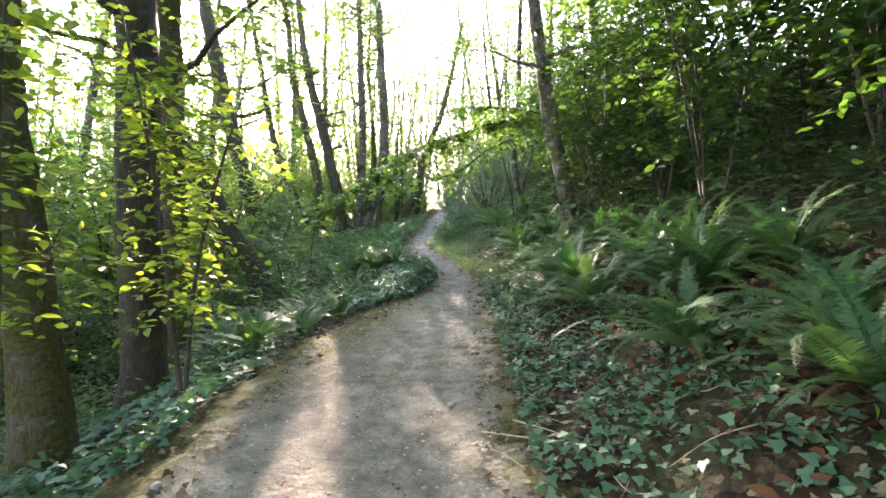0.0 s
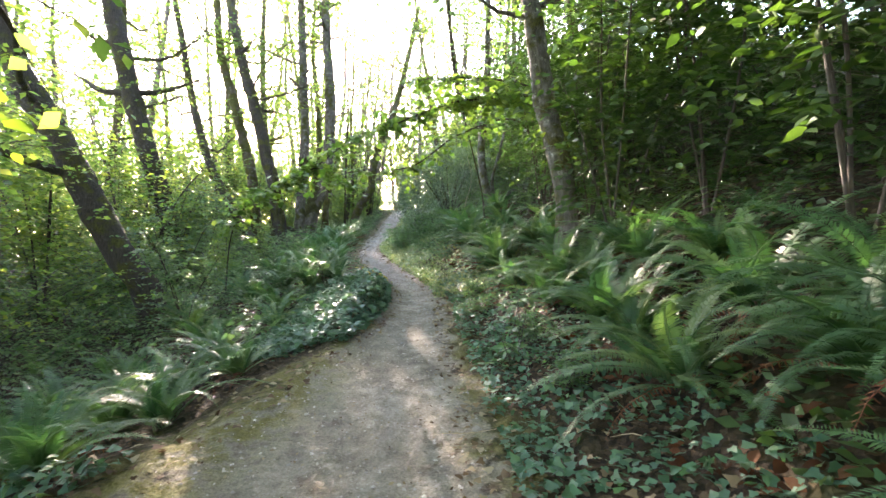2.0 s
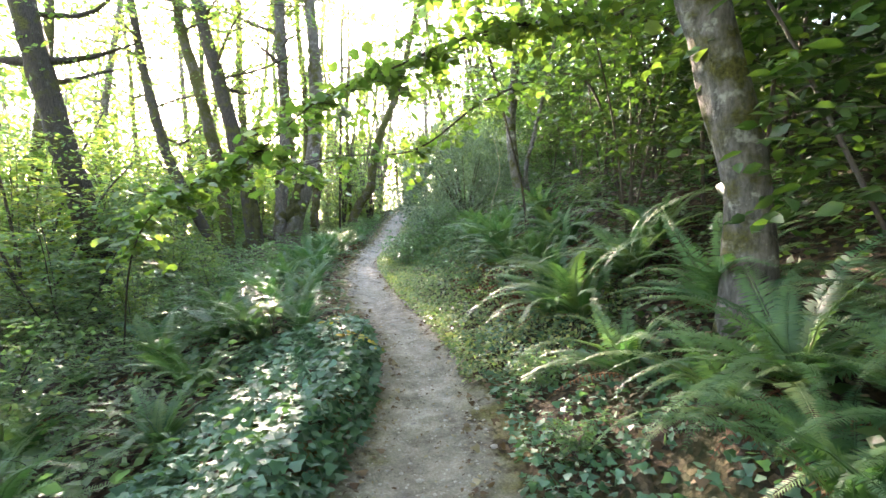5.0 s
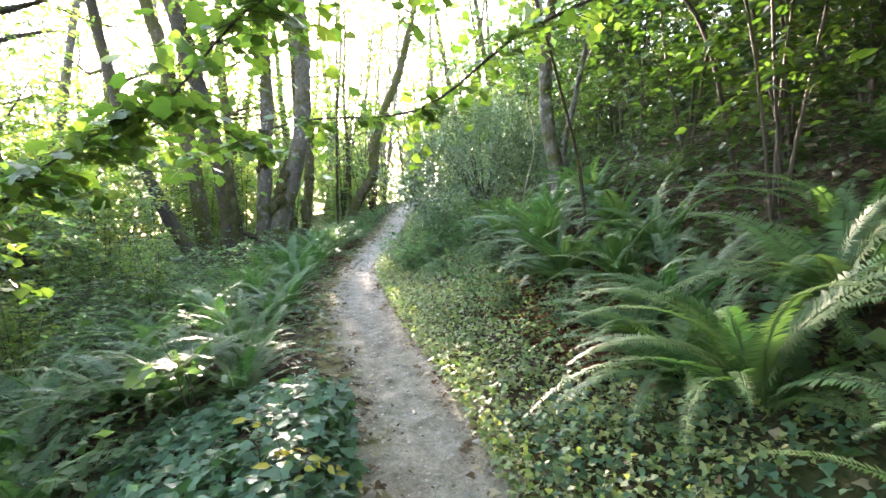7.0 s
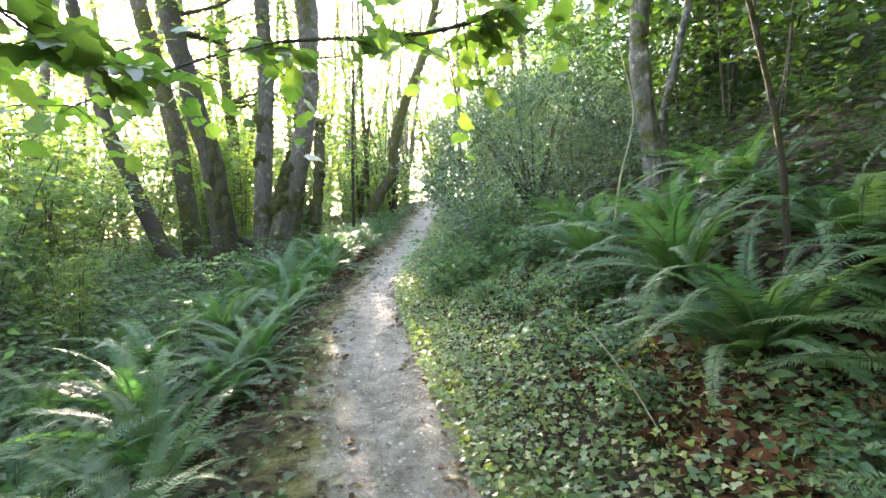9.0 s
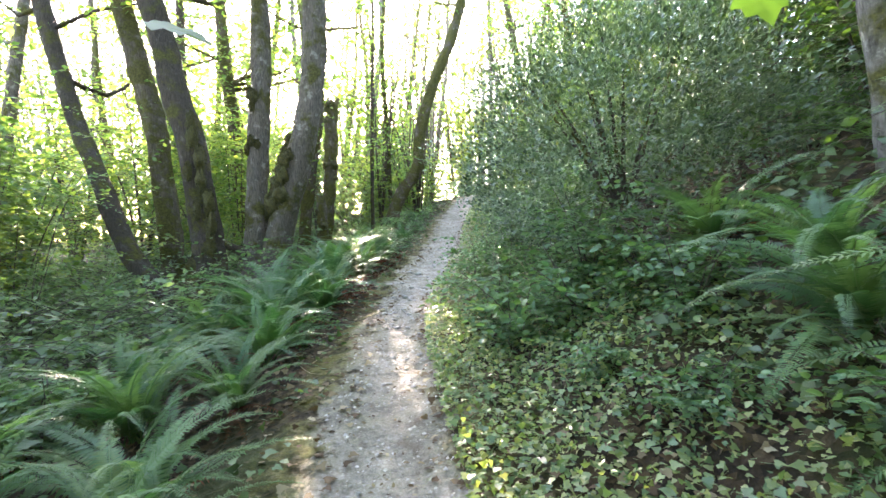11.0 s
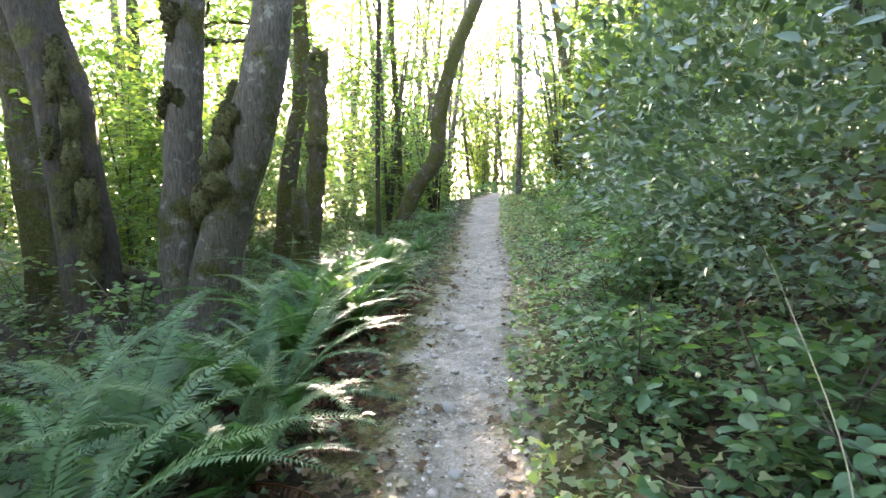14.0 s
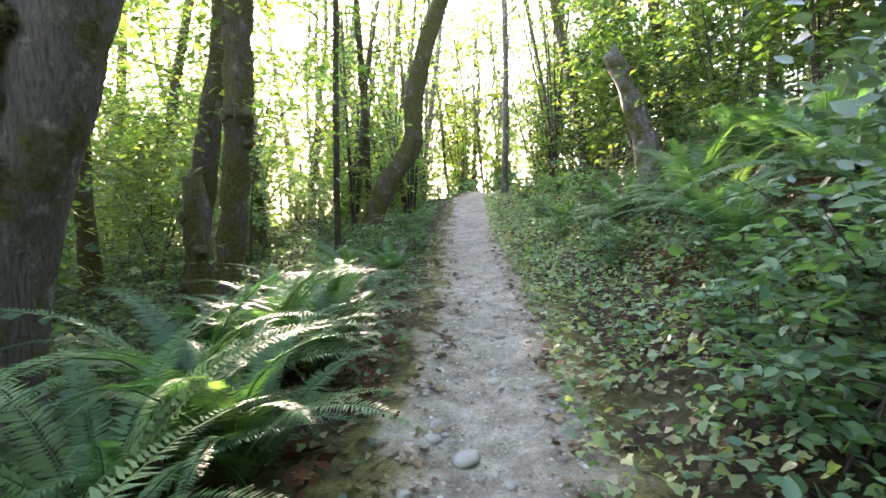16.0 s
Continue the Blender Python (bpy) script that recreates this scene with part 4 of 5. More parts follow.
def evergreen_bush():
    """The big glossy bush on the bank."""
    rng = np.random.default_rng(31)
    cx, cy = 1.95, 21.3
    z0 = ground_at(cx, cy)
    base = thing("evergreen_bush", cx, cy, z0, "large dense evergreen bush with small glossy leaves", "bush")
    n = 46000
    d = unit(rng.normal(0, 1, (n, 3)))
    d[:, 2] = np.where(rng.random(n) < 0.8, np.abs(d[:, 2]), -0.4 * np.abs(d[:, 2]))
    lump = 1 + 0.1 * np.sin(d[:, 0] * 9 + 1) * np.sin(d[:, 1] * 8) + 0.09 * np.sin(d[:, 2] * 13 + d[:, 0] * 7) + 0.06 * np.sin(d[:, 1] * 21)
    r = lump * np.where(rng.random(n) < 0.22, rng.uniform(0.45, 0.85, n), rng.uniform(0.72, 1.05, n) ** 0.6)
    P = d * r[:, None] * np.array([2.15, 2.35, 2.35]) + np.array([0, 0, 0.2])
    gz = height(P[:, 0] + cx, P[:, 1] + cy) - z0
    ok = P[:, 2] > gz + 0.02
    P, d = P[ok], d[ok]
    D = d * 0.8 + rng.normal(0, 0.6, P.shape) + np.array([0, 0, 0.3])
    N = d * 0.6 + rng.normal(0, 0.75, P.shape) + np.array([0, 0, 1.1])
    part("foliage", leaves(P, D, N, rng.uniform(0.036, 0.07, len(P)), OVATE), LEAF_HOLLY, base)
    for k in range(14):
        a, s = rng.uniform(0, 6.28), rng.uniform(0.5, 1.5)
        e = np.array([math.cos(a) * s, math.sin(a) * s, rng.uniform(1.0, 2.1)])
        p = smooth_path([(0, 0, -0.2, 0.035), (*(e * 0.45), 0.025), (*e, 0.008)], 0.2)
        part("stem", tube(p[:, :3], p[:, 3], 5), BARK_DARK, base, smooth=True)


evergreen_bush()


def brambles():
    """Leafy brambles about the foot of the bush and along the bank."""
    rng = np.random.default_rng(33)
    b = [shrub(rng, x, y, ground_at(x, y), "leafy green bramble with arching stems at the trail's edge", "bramble", 6, t, 0.8, 150, 0.4, 8, 0.085, mat=LEAF_BRAMBLE, droop=0.35, thick=0.007, low=0.1, sticks=0.5)
         for x, y, t in ((0.25, 19.2, 0.75), (0.35, 20.6, 1.0), (0.75, 18.9, 0.7))]
    for o in b:
        tagged(o, group="brambles")
    for i, (x, y, s) in enumerate(((0.15, 19.9, 0.9), (0.05, 21.4, 0.9), (0.2, 22.4, 0.9), (0.45, 23.2, 0.9), (1.0, 19.6, 1.1), (1.3, 18.7, 0.9), (0.7, 24.2, 0.8), (0.9, 23.4, 1.1), (1.5, 24.3, 1.1),
                                   (1.2, 25.0, 0.7), (0.9, 26.9, 0.6), (1.1, 28.0, 0.7), (1.0, 29.6, 0.7), (1.9, 30.4, 1.1), (1.3, 32.0, 0.9), (2.0, 33.5, 1.2), (1.6, 36.0, 1.1), (1.7, 13.9, 0.6),
                                   (1.4, 16.4, 0.7), (1.2, 14.9, 0.45), (0.95, 17.3, 0.6), (1.3, 15.6, 0.6), (1.25, 18.0, 0.8), (0.6, 18.0, 0.5), (-2.0, 20.0, 0.5), (-3.4, 21.6, 0.8), (-3.0, 14.1, 0.7), (-2.6, 16.6, 0.7), (-3.1, 18.0, 0.8), (-4.0, 15.6, 0.9), (-1.5, 30.0, 0.6), (-1.8, 32.0, 0.8), (-1.7, 34.0, 0.9), (-1.6, 27.2, 0.5), (-2.3, 30.4, 0.9), (-1.6, 36.5, 1.0),
                                   (2.4, 45.5, 1.5), (3.4, 47.5, 1.6), (1.0, 49.0, 1.7), (0.0, 47.0, 1.6), (4.6, 45.8, 1.6), (-1.2, 45.0, 1.4), (2.2, 50.5, 1.8), (1.35, 6.6, 0.45), (1.5, 7.9, 0.5), (1.2, 10.0, 0.4), (1.3, 11.3, 0.5))):
        place(b[i % 3], x, y, s, rng.uniform(0, 360))


brambles()


def saplings():
    """Young maples: a thicket on the bank and leafy growth down the slope."""
    rng = np.random.default_rng(35)
    # Bank saplings take the darkened leaf, so the bank's shade is partly colour.
    bank = [shrub(rng, x, y, ground_at(x, y), "tall maple sapling overhanging the fern bank, its leaves darkened for shade", "maple_sapling", 4, t, 1.5, 195, 1.0, 10, 0.15, OVATE, LEAF_SHADE_TONE, 0.3, 0.022, 0.3, sticks=0.4)
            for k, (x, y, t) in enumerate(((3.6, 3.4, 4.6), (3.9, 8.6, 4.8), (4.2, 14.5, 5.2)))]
    for o in bank:
        tagged(o, group="bank saplings")
    for i, (x, y, s) in enumerate(((4.6, 1.6, 1.0), (3.3, 6.0, 0.95), (4.6, 5.0, 1.15), (3.0, 9.4, 0.9), (3.4, 11.2, 1.0), (4.7, 10.4, 1.15), (5.3, 7.2, 1.2), (4.4, 13.0, 1.0), (3.2, 13.4, 0.8), (5.4, 17.2, 1.0),
                                   (4.6, 19.6, 1.0), (5.6, 22.2, 1.1), (4.2, 24.4, 1.0), (3.4, 27.0, 0.95), (4.6, 28.4, 1.1), (3.2, 31.5, 1.0), (3.6, 35.0, 1.1), (5.6, 32.0, 1.2), (3.8, 39.0, 1.2), (6.2, 2.8, 1.2),
                                   (6.4, 12.0, 1.2), (6.8, 16.0, 1.2), (6.0, 26.0, 1.2), (7.0, 37.0, 1.2), (4.3, 20.4, 0.8), (4.6, 22.4, 1.0), (4.2, 18.0, 0.9), (4.9, 20.9, 1.1), (3.9, 15.9, 0.95), (5.0, 14.4, 1.1), (4.5, 11.7, 1.1))):
        place(bank[i % 3], x, y, s, rng.uniform(0, 360))
    slope = [shrub(rng, x, y, ground_at(x, y), "leafy young maple growing up through the slope", "young_maple", 4, t, 1.3, 230, 1.0, 10, 0.17, DIAMOND, LEAF_CANOPY, 0.3, 0.025, 0.25, sticks=0.4)
             for x, y, t in ((-7.6, 11.0, 4.6), (-8.6, 15.4, 5.0), (-10.0, 21.5, 5.4))]
    for o in slope:
        tagged(o, group="slope saplings")
    for i, (x, y, s) in enumerate(((-7.5, 8.5, 1.0), (-9.0, 13.0, 1.1), (-8.6, 18.6, 0.8), (-8.3, 22.6, 0.9), (-9.5, 17.0, 1.1), (-5.6, 26.6, 0.8), (-7.0, 27.5, 0.9), (-10.0, 25.0, 1.2), (-8.6, 30.0, 1.1),
                                   (-8.2, 33.5, 0.9), (-9.4, 34.5, 1.0), (-4.3, 37.0, 0.5), (-11.5, 20.5, 1.2), (-12.0, 10.0, 1.2), (-12.5, 30.0, 1.2), (-3.4, 42.0, 1.0),
                                   (-6.0, 6.4, 0.9), (-8.5, 4.5, 1.1), (-13.5, 15.5, 1.2), (-4.4, 15.4, 0.3), (-4.0, 17.6, 0.3), (-5.8, 19.8, 0.35), (-14.5, 25.0, 1.3), (-16, 20, 1.3), (-16, 31, 1.4), (-11, 41, 1.3), (0.5, 52.0, 0.9), (3.0, 51.0, 0.9), (4.5, 47.0, 1.0), (6.0, 52.0, 1.1), (8, 44, 1.1), (0.6, 57.0, 1.2), (3.4, 56.5, 1.2), (3.9, 25.5, 0.85), (4.6, 27.2, 0.85), (3.9, 29.6, 0.85), (3.4, 33.5, 0.9), (2.9, 38.0, 0.9), (-6.5, 47.5, 1.0), (-11.5, 49.0, 1.1), (-14.0, 45.0, 1.1), (-13.0, 56.0, 1.2), (-6.5, 61.0, 1.3), (1.5, 62.0, 1.3), (-17, 51, 1.2), (-10.5, 62, 1.3))):
        place(slope[i % 3], x, y, s, rng.uniform(0, 360))
    for x, y, t in ((-3.2, 33.5, 7.0), (-1.9, 36.0, 6.5), (-2.6, 38.0, 7.0), (-1.6, 42.5, 6.5), (2.6, 36.5, 6.5), (3.2, 42.0, 7.0), (-4.8, 42.5, 6.0), (-7.0, 43.5, 6.0), (-9.5, 41.5, 5.5), (-2.8, 47.5, 6.5), (-5.8, 50.0, 6.5), (0.6, 54.0, 7.0)):
        shrub(rng, x, y, ground_at(x, y), "clump of tall thin leaning saplings", "sapling_clump", 8, t, 1.7, 190, 0.9, 9, 0.14, DIAMOND, LEAF_CANOPY, 0.25, 0.045, 0.05, sticks=0.5, high=0.5)
    for x, y, t, m in ((1.3, 7.9, 0.75, LEAF_BRAMBLE), (1.05, 7.4, 0.5, LEAF_BRAMBLE), (-0.55, 12.0, 0.3, LEAF_YELLOW), (1.25, 15.1, 0.6, LEAF_YELLOW), (0.95, 16.0, 0.5, LEAF_BRAMBLE), (-2.2, 9.0, 0.6, LEAF_BRAMBLE)):
        shrub(rng, x, y, ground_at(x, y), "small broad-leaved seedling beside the trail" if m is LEAF_BRAMBLE else "small seedling with yellowing leaves", "seedling", 3, t, 0.25, 9, 0.26, 5, 0.11 if m is LEAF_BRAMBLE else 0.07, OVATE, m, 0.3, 0.005, 0.4)
    shrub(rng, -1.55, 13.4, ground_at(-1.55, 13.4), "small maple seedling with yellow-green leaves", "maple_seedling", 3, 1.1, 0.3, 14, 0.35, 5, 0.13, MAPLE, LEAF_SHRUB, 0.3, 0.006, 0.4)
    shrub(rng, -2.5, 4.6, ground_at(-2.5, 4.6), "maple sapling with sunlight put into its yellow-green leaves", "maple_sapling", 3, 4.2, 0.8, 190, 0.7, 8, 0.11, OVATE, LEAF_SUN_YELLOWED, 0.35, 0.025, 0.3)
    shrub(rng, -3.0, 3.1, ground_at(-3.0, 3.1), "maple sapling with sunlight put into its yellow-green leaves", "maple_sapling", 3, 4.0, 0.7, 170, 0.7, 8, 0.11, OVATE, LEAF_SUN_YELLOWED, 0.35, 0.022, 0.35)


saplings()


def arching_maple(pts, seed, label, twigs=70, leaf=0.13, thick=0.022, reach=0.95):
    """A leaning stem whose branch arches over the trail, hung with leaves."""
    rng = np.random.default_rng(seed)
    x, y = pts[0][:2]
    z = ground_at(x, y)
    base = thing("vine_maple", x, y, z, label, "tree")
    off = np.array([x, y, z])
    n = len(pts)
    path = smooth_path([(*(np.array(p) + (rng.normal(0, 0.1, 3) if i else 0)), thick * (1 - 0.85 * i / (n - 1)) + 0.003) for i, p in enumerate([(x, y, z - 0.15)] + pts[1:])], 0.12)
    part("trunk", tube(path[:, :3] - off, path[:, 3], 7, 0.12, seed), BARK_DARK, base, smooth=True)
    m = len(path)
    start = path[rng.integers(int(m * 0.35), m, twigs), :3]
    a = rng.uniform(0, 6.28, twigs)
    D = unit(np.stack([np.cos(a), np.sin(a), rng.normal(-0.05, 0.2, twigs)], -1))
    L = rng.uniform(0.25 * reach, reach, twigs)
    part("foliage", twig_leaves(start - off, D, L, 7, leaf, MAPLE, rng, 0.3, 0.6), LEAF_NEAR, base)
    tagged(part("twig", twig_sticks(start - off, D, L, 0.005, 0.3), TWIG, base), kind="stuff")


ARCH = "vine maple arching low over the trail with bright leaves"
arching_maple([(3.7, 12.4, 0), (3.2, 12.4, 4.4), (2.0, 12.5, 4.7), (0.6, 12.7, 4.3), (-0.8, 13.2, 3.75), (-2.0, 13.6, 3.2), (-3.0, 13.9, 2.7)], 51, ARCH, 170)
arching_maple([(4.4, 12.0, 0), (4.3, 12.0, 4.6), (3.4, 12.1, 4.75), (2.3, 12.2, 4.62), (1.3, 12.4, 4.5), (0.4, 12.7, 4.3), (-0.5, 13.0, 4.0)], 56, "mossy dark vine maple limb reaching out from the bank", 60, 0.12, 0.05)
arching_maple([(3.6, 14.3, 0), (2.9, 14.5, 4.6), (1.5, 14.8, 4.2), (0.3, 15.0, 3.6), (-1.2, 15.1, 3.25), (-2.2, 15.2, 2.9)], 52, ARCH, 75)
arching_maple([(3.2, 10.9, 0), (2.4, 11.3, 4.2), (1.2, 11.9, 4.6), (0.2, 12.4, 4.7)], 53, ARCH, 70)

arching_maple([(-3.9, 14.0, 0), (-3.3, 13.9, 2.2), (-2.4, 13.7, 2.9), (-1.7, 13.6, 3.1), (-1.15, 13.6, 3.1)], 54, "vine maple sapling beside the trail with large bright leaves", 75, 0.13, 0.011, 0.55)


# ---- ferns ----
def frond(rng, length, rise, pairs=74, dry=False):
    """One arching frond with two rows of leaflets, growing along +y."""
    n = 14
    s = np.linspace(0, 1, n)
    th = radians(rise) - radians(rise + (55 if dry else rng.uniform(22, 48))) * s**1.25
    step = length / (n - 1)
    y = np.concatenate([[0], np.cumsum(np.cos(th[:-1]) * step)])
    z = np.concatenate([[0], np.cumsum(np.sin(th[:-1]) * step)])
    x = rng.normal(0, 0.14) * length * s**2
    P = np.stack([x, y, z], -1)
    stem = tube(P[::2], 0.005 * (1 - 0.85 * s[::2]) + 0.0006, 3)
    u = np.linspace(0.1, 0.995, pairs)
    C = np.stack([np.interp(u, s, P[:, k]) for k in range(3)], -1)
    T = unit(np.stack([np.interp(u, s, np.gradient(P[:, k])) for k in range(3)], -1))
    side = unit(np.cross(T, np.array([0, 0, 1.0]) + 0 * T))
    up = np.cross(side, T)
    w = 0.1 * length**0.7 * np.minimum(1, (u - 0.02) / 0.16) ** 0.7 * np.clip(1.02 - u, 0, 1) ** 0.55 * (1.25 - 0.3 * u)
    pieces = [stem]
    thin = np.array([(0, -0.055, 0), (0.45, -0.07, 0.015), (1, 0.045, -0.12), (0.2, 0.08, 0.015)])
    thin_f = np.array([(0, 1, 3), (1, 2, 3)])
    for sg in (1, -1):
        ww = w * rng.uniform(0.85, 1.1, pairs)
        d = unit(side * sg + T * (0.22 + 0.5 * u[:, None] ** 3) + up * (0.12 if not dry else -0.4) + rng.normal(0, 0.07, C.shape))
        f = unit(np.cross(up, d))
        V = C[:, None] + ww[:, None, None] * (thin[None, :, 0:1] * d[:, None] + thin[None, :, 1:2] * f[:, None] + thin[None, :, 2:3] * up[:, None])
        F = (thin_f[None] + (np.arange(pairs) * 4)[:, None, None]).reshape(-1, 3)
        pieces.append((V.reshape(-1, 3), F))
    return cat(*pieces)


def ferns():
    rng = np.random.default_rng(11)
    fresh = [mesh_np("frond", *frond(rng, L, r), FROND) for L, r in ((1.15, 76), (1.25, 68), (1.15, 60), (1.25, 52), (1.1, 44), (1.15, 36), (0.9, 62), (0.9, 40))]
    dead = [mesh_np("dead_frond", *frond(rng, L, r, 22, True), FROND_DRY) for L, r in ((0.8, 25), (0.7, 15), (0.75, 32))]
    models = []
    for k in range(6):
        base = thing("sword_fern", 3.0 + 0.9 * k, 1.2 + 0.4 * k, ground_at(3.0 + 0.9 * k, 1.2 + 0.4 * k), "green sword fern with arching fronds on the slope", "fern", "sword ferns")
        n = (22, 25, 20, 27, 23, 18)[k]
        for i in range(n):
            ob = new("frond", fresh[rng.integers(0, len(fresh))])
            ob.parent = base
            sc = rng.uniform(0.75, 1.1)
            ob.matrix_basis = pose(rng.normal(0, 0.03), rng.normal(0, 0.03), 0.0, rng.normal(0, 7), rng.normal(0, 9), i * 360 / n * 1.0 + rng.normal(0, 14)) @ Matrix.Diagonal((sc, sc, sc, 1))
        for i in range((4, 3, 5, 2, 4, 3)[k]):
            ob = new("dead_frond", dead[rng.integers(0, 3)])
            ob.parent = base
            ob["label"] = "withered brown frond"
            ob.matrix_basis = pose(0, 0, 0.02, rng.normal(0, 6), 0, rng.uniform(0, 360))
        models.append(base)
    far = []
    for k in range(3):
        base = thing("bank_fern", 6.0 + k, 3.0 + k, ground_at(6.0 + k, 3.0 + k), "shaded green fern high on the bank", "fern", "bank ferns")
        pieces = []
        for i in range(19):
            V, F = frond(rng, rng.uniform(0.95, 1.2), rng.uniform(35, 75), 18)
            m = np.array(pose(0, 0, 0, rng.normal(0, 6), rng.normal(0, 8), i * 19 + rng.normal(0, 10)).to_3x3())
            pieces.append((V @ m.T, F))
        tagged(part("fronds", cat(*pieces), FROND, base), kind="stuff")
        far.append(base)
    near = [(-3.3, 16.2, 1.0), (-3.6, 17.9, 1.0), (-2.5, 18.0, 0.9), (-3.4, 19.4, 1.0), (-1.75, 18.3, 0.7), (-3.2, 20.5, 0.9), (-3.6, 14.6, 1.0), (-4.2, 12.6, 1.0), (-3.9, 10.0, 1.0), (-4.4, 16.6, 1.0), (-1.75, 16.2, 0.7), (-4.3, 18.8, 0.9),
            (-2.9, 22.6, 0.9), (-1.85, 21.1, 0.75), (-3.0, 25.6, 0.8), (-1.75, 24.7, 0.7), (1.75, 14.9, 1.05), (2.35, 5.0, 0.9), (2.0, 6.7, 0.85), (2.5, 3.0, 1.0), (1.85, 9.6, 0.75), (1.9, 12.5, 0.8), (2.2, 13.0, 1.0), (2.1, 2.3, 1.0), (1.95, 3.7, 1.05), (2.5, 4.6, 1.1), (1.75, 5.9, 0.95), (2.6, 6.1, 1.1), (2.05, 7.2, 1.1), (2.75, 8.0, 1.1), (1.75, 8.6, 0.85), (2.3, 9.4, 1.0), (1.9, 10.6, 0.9),
            (2.0, 11.9, 1.1), (2.7, 12.2, 1.1), (1.9, 13.1, 0.8), (2.6, 14.0, 1.0), (1.95, 15.9, 1.1), (1.5, 17.1, 0.85), (1.9, 17.6, 0.9), (1.75, 18.9, 0.9), (2.9, 16.6, 1.0),
            (1.7, 26.2, 0.9), (1.35, 25.4, 0.7), (2.2, 27.4, 0.95), (1.6, 28.6, 0.8), (2.4, 25.4, 1.0), (1.2, 30.5, 0.7),
            (-3.3, 9.3, 0.9), (-2.6, 9.9, 0.9), (-3.0, 10.8, 1.0), (-2.1, 11.4, 0.8), (-3.6, 11.7, 1.0), (-2.4, 12.8, 0.95), (-3.1, 13.6, 1.0), (-2.2, 14.6, 0.9), (-2.9, 15.3, 0.9),
            (-2.3, 15.9, 1.0), (-1.95, 17.2, 0.85), (-2.8, 17.0, 1.0), (-2.1, 19.3, 0.85), (-2.9, 18.6, 1.0), (-2.4, 20.4, 0.95), (-2.75, 21.3, 1.0), (-2.2, 22.0, 0.95), (-2.45, 23.2, 1.0),
            (-1.95, 23.6, 0.8), (-2.3, 25.0, 0.9), (-1.9, 26.2, 0.75), (-2.6, 26.6, 0.9), (-1.7, 28.2, 0.7), (-2.7, 7.6, 0.8), (-3.7, 8.4, 0.9), (-2.5, 28.6, 0.8)]
    near += [(2.9, 5.4, 1.0), (3.1, 7.2, 1.0), (2.9, 9.0, 0.9), (2.7, 10.6, 1.0), (3.2, 12.6, 1.0), (2.7, 15.2, 1.0), (2.3, 16.6, 0.9), (2.2, 14.0, 0.9), (2.9, 4.0, 1.0), (2.4, 8.6, 0.9), (2.0, 24.4, 0.9), (2.9, 24.6, 1.0), (2.9, 26.6, 1.0), (3.2, 28.2, 1.0), (-2.0, 25.4, 1.0), (-2.6, 24.3, 1.0), (-2.2, 27.2, 0.9)]
    near += [(-1.35, 13.7, 0.8), (-1.95, 13.9, 0.95), (-1.5, 14.5, 0.85), (-2.6, 14.2, 1.0), (-1.8, 15.2, 0.9), (-1.7, 16.7, 0.8)]
    near += [(-2.45, 6.3, 0.8), (-2.1, 7.3, 0.8), (-1.75, 8.3, 0.75), (-3.0, 6.9, 0.9), (-2.45, 8.5, 0.85)]
    FIRST = len(near)
    spots = [(a, b) for a, b, _ in near]
    for _ in range(5000):
        x, y = 2.3 + 6 * rng.random() ** 1.5, rng.uniform(0.5, 32)
        if rng.random() < 0.25:
            x = rng.uniform(-8, -3.6)
        R, L = np.interp(y, EY, EDGE_R), np.interp(y, EY, EDGE_L)
        if L - 1.4 < x < R + 2.3:
            continue
        if (x - 1.75) ** 2 + (y - 21.1) ** 2 < 4.5:
            continue
        if all((x - a) ** 2 + (y - b) ** 2 > 0.6 for a, b in spots):
            spots.append((x, y))
            near.append((x, y, rng.uniform(0.75, 1.1)))
        if len(near) > 200:
            break
    for i, (x, y, s) in enumerate(near):
        tilt = -16 if x > 0 else -5
        x = x + 0.15 if 0 < x < 1.9 else x
        x = min(x, float(np.interp(y, EY, EDGE_L)) - 0.72) if x < 0 and y > 18 else x
        s = s * (1.4 if x > 0 and 24 < y < 30 else (1.12 if y > 4.5 else 0.95) if x > 0 else 1.38 if 19.5 < y < 25.2 else 1.12)
        copy_thing(far[i % 3] if i >= FIRST else models[int(rng.integers(0, 6))], pose(x, y, ground_at(x, y) + 0.02, 0, tilt, 0) @ pose(0, 0, 0, 0, 0, rng.uniform(0, 360)) @ Matrix.Diagonal((s, s, s, 1)))


ferns()


# ---- creeping plants and litter ----
def surface_normal(x, y):
    e = 0.05
    return unit(np.stack([height(x - e, y) - height(x + e, y), height(x, y - e) - height(x, y + e), np.full(len(x), 2 * e)], -1))


def single_leaves(parent, P, D, N, S, mesh):
    """Leaves as objects of their own that share one mesh."""
    o = np.array(parent.location)
    d = unit(D)
    n = unit(N - (N * d).sum(1, keepdims=True) * d)
    e = np.cross(d, n)
    for p, a, b, c, k in zip(P - o, e, d, n, S):
        ob = new("leaf", mesh)
        ob.parent = parent
        m = Matrix((a, b, c)).transposed().to_4x4()
        ob.matrix_basis = Matrix.Translation(p) @ m @ Matrix.Diagonal((k, k, k, 1))


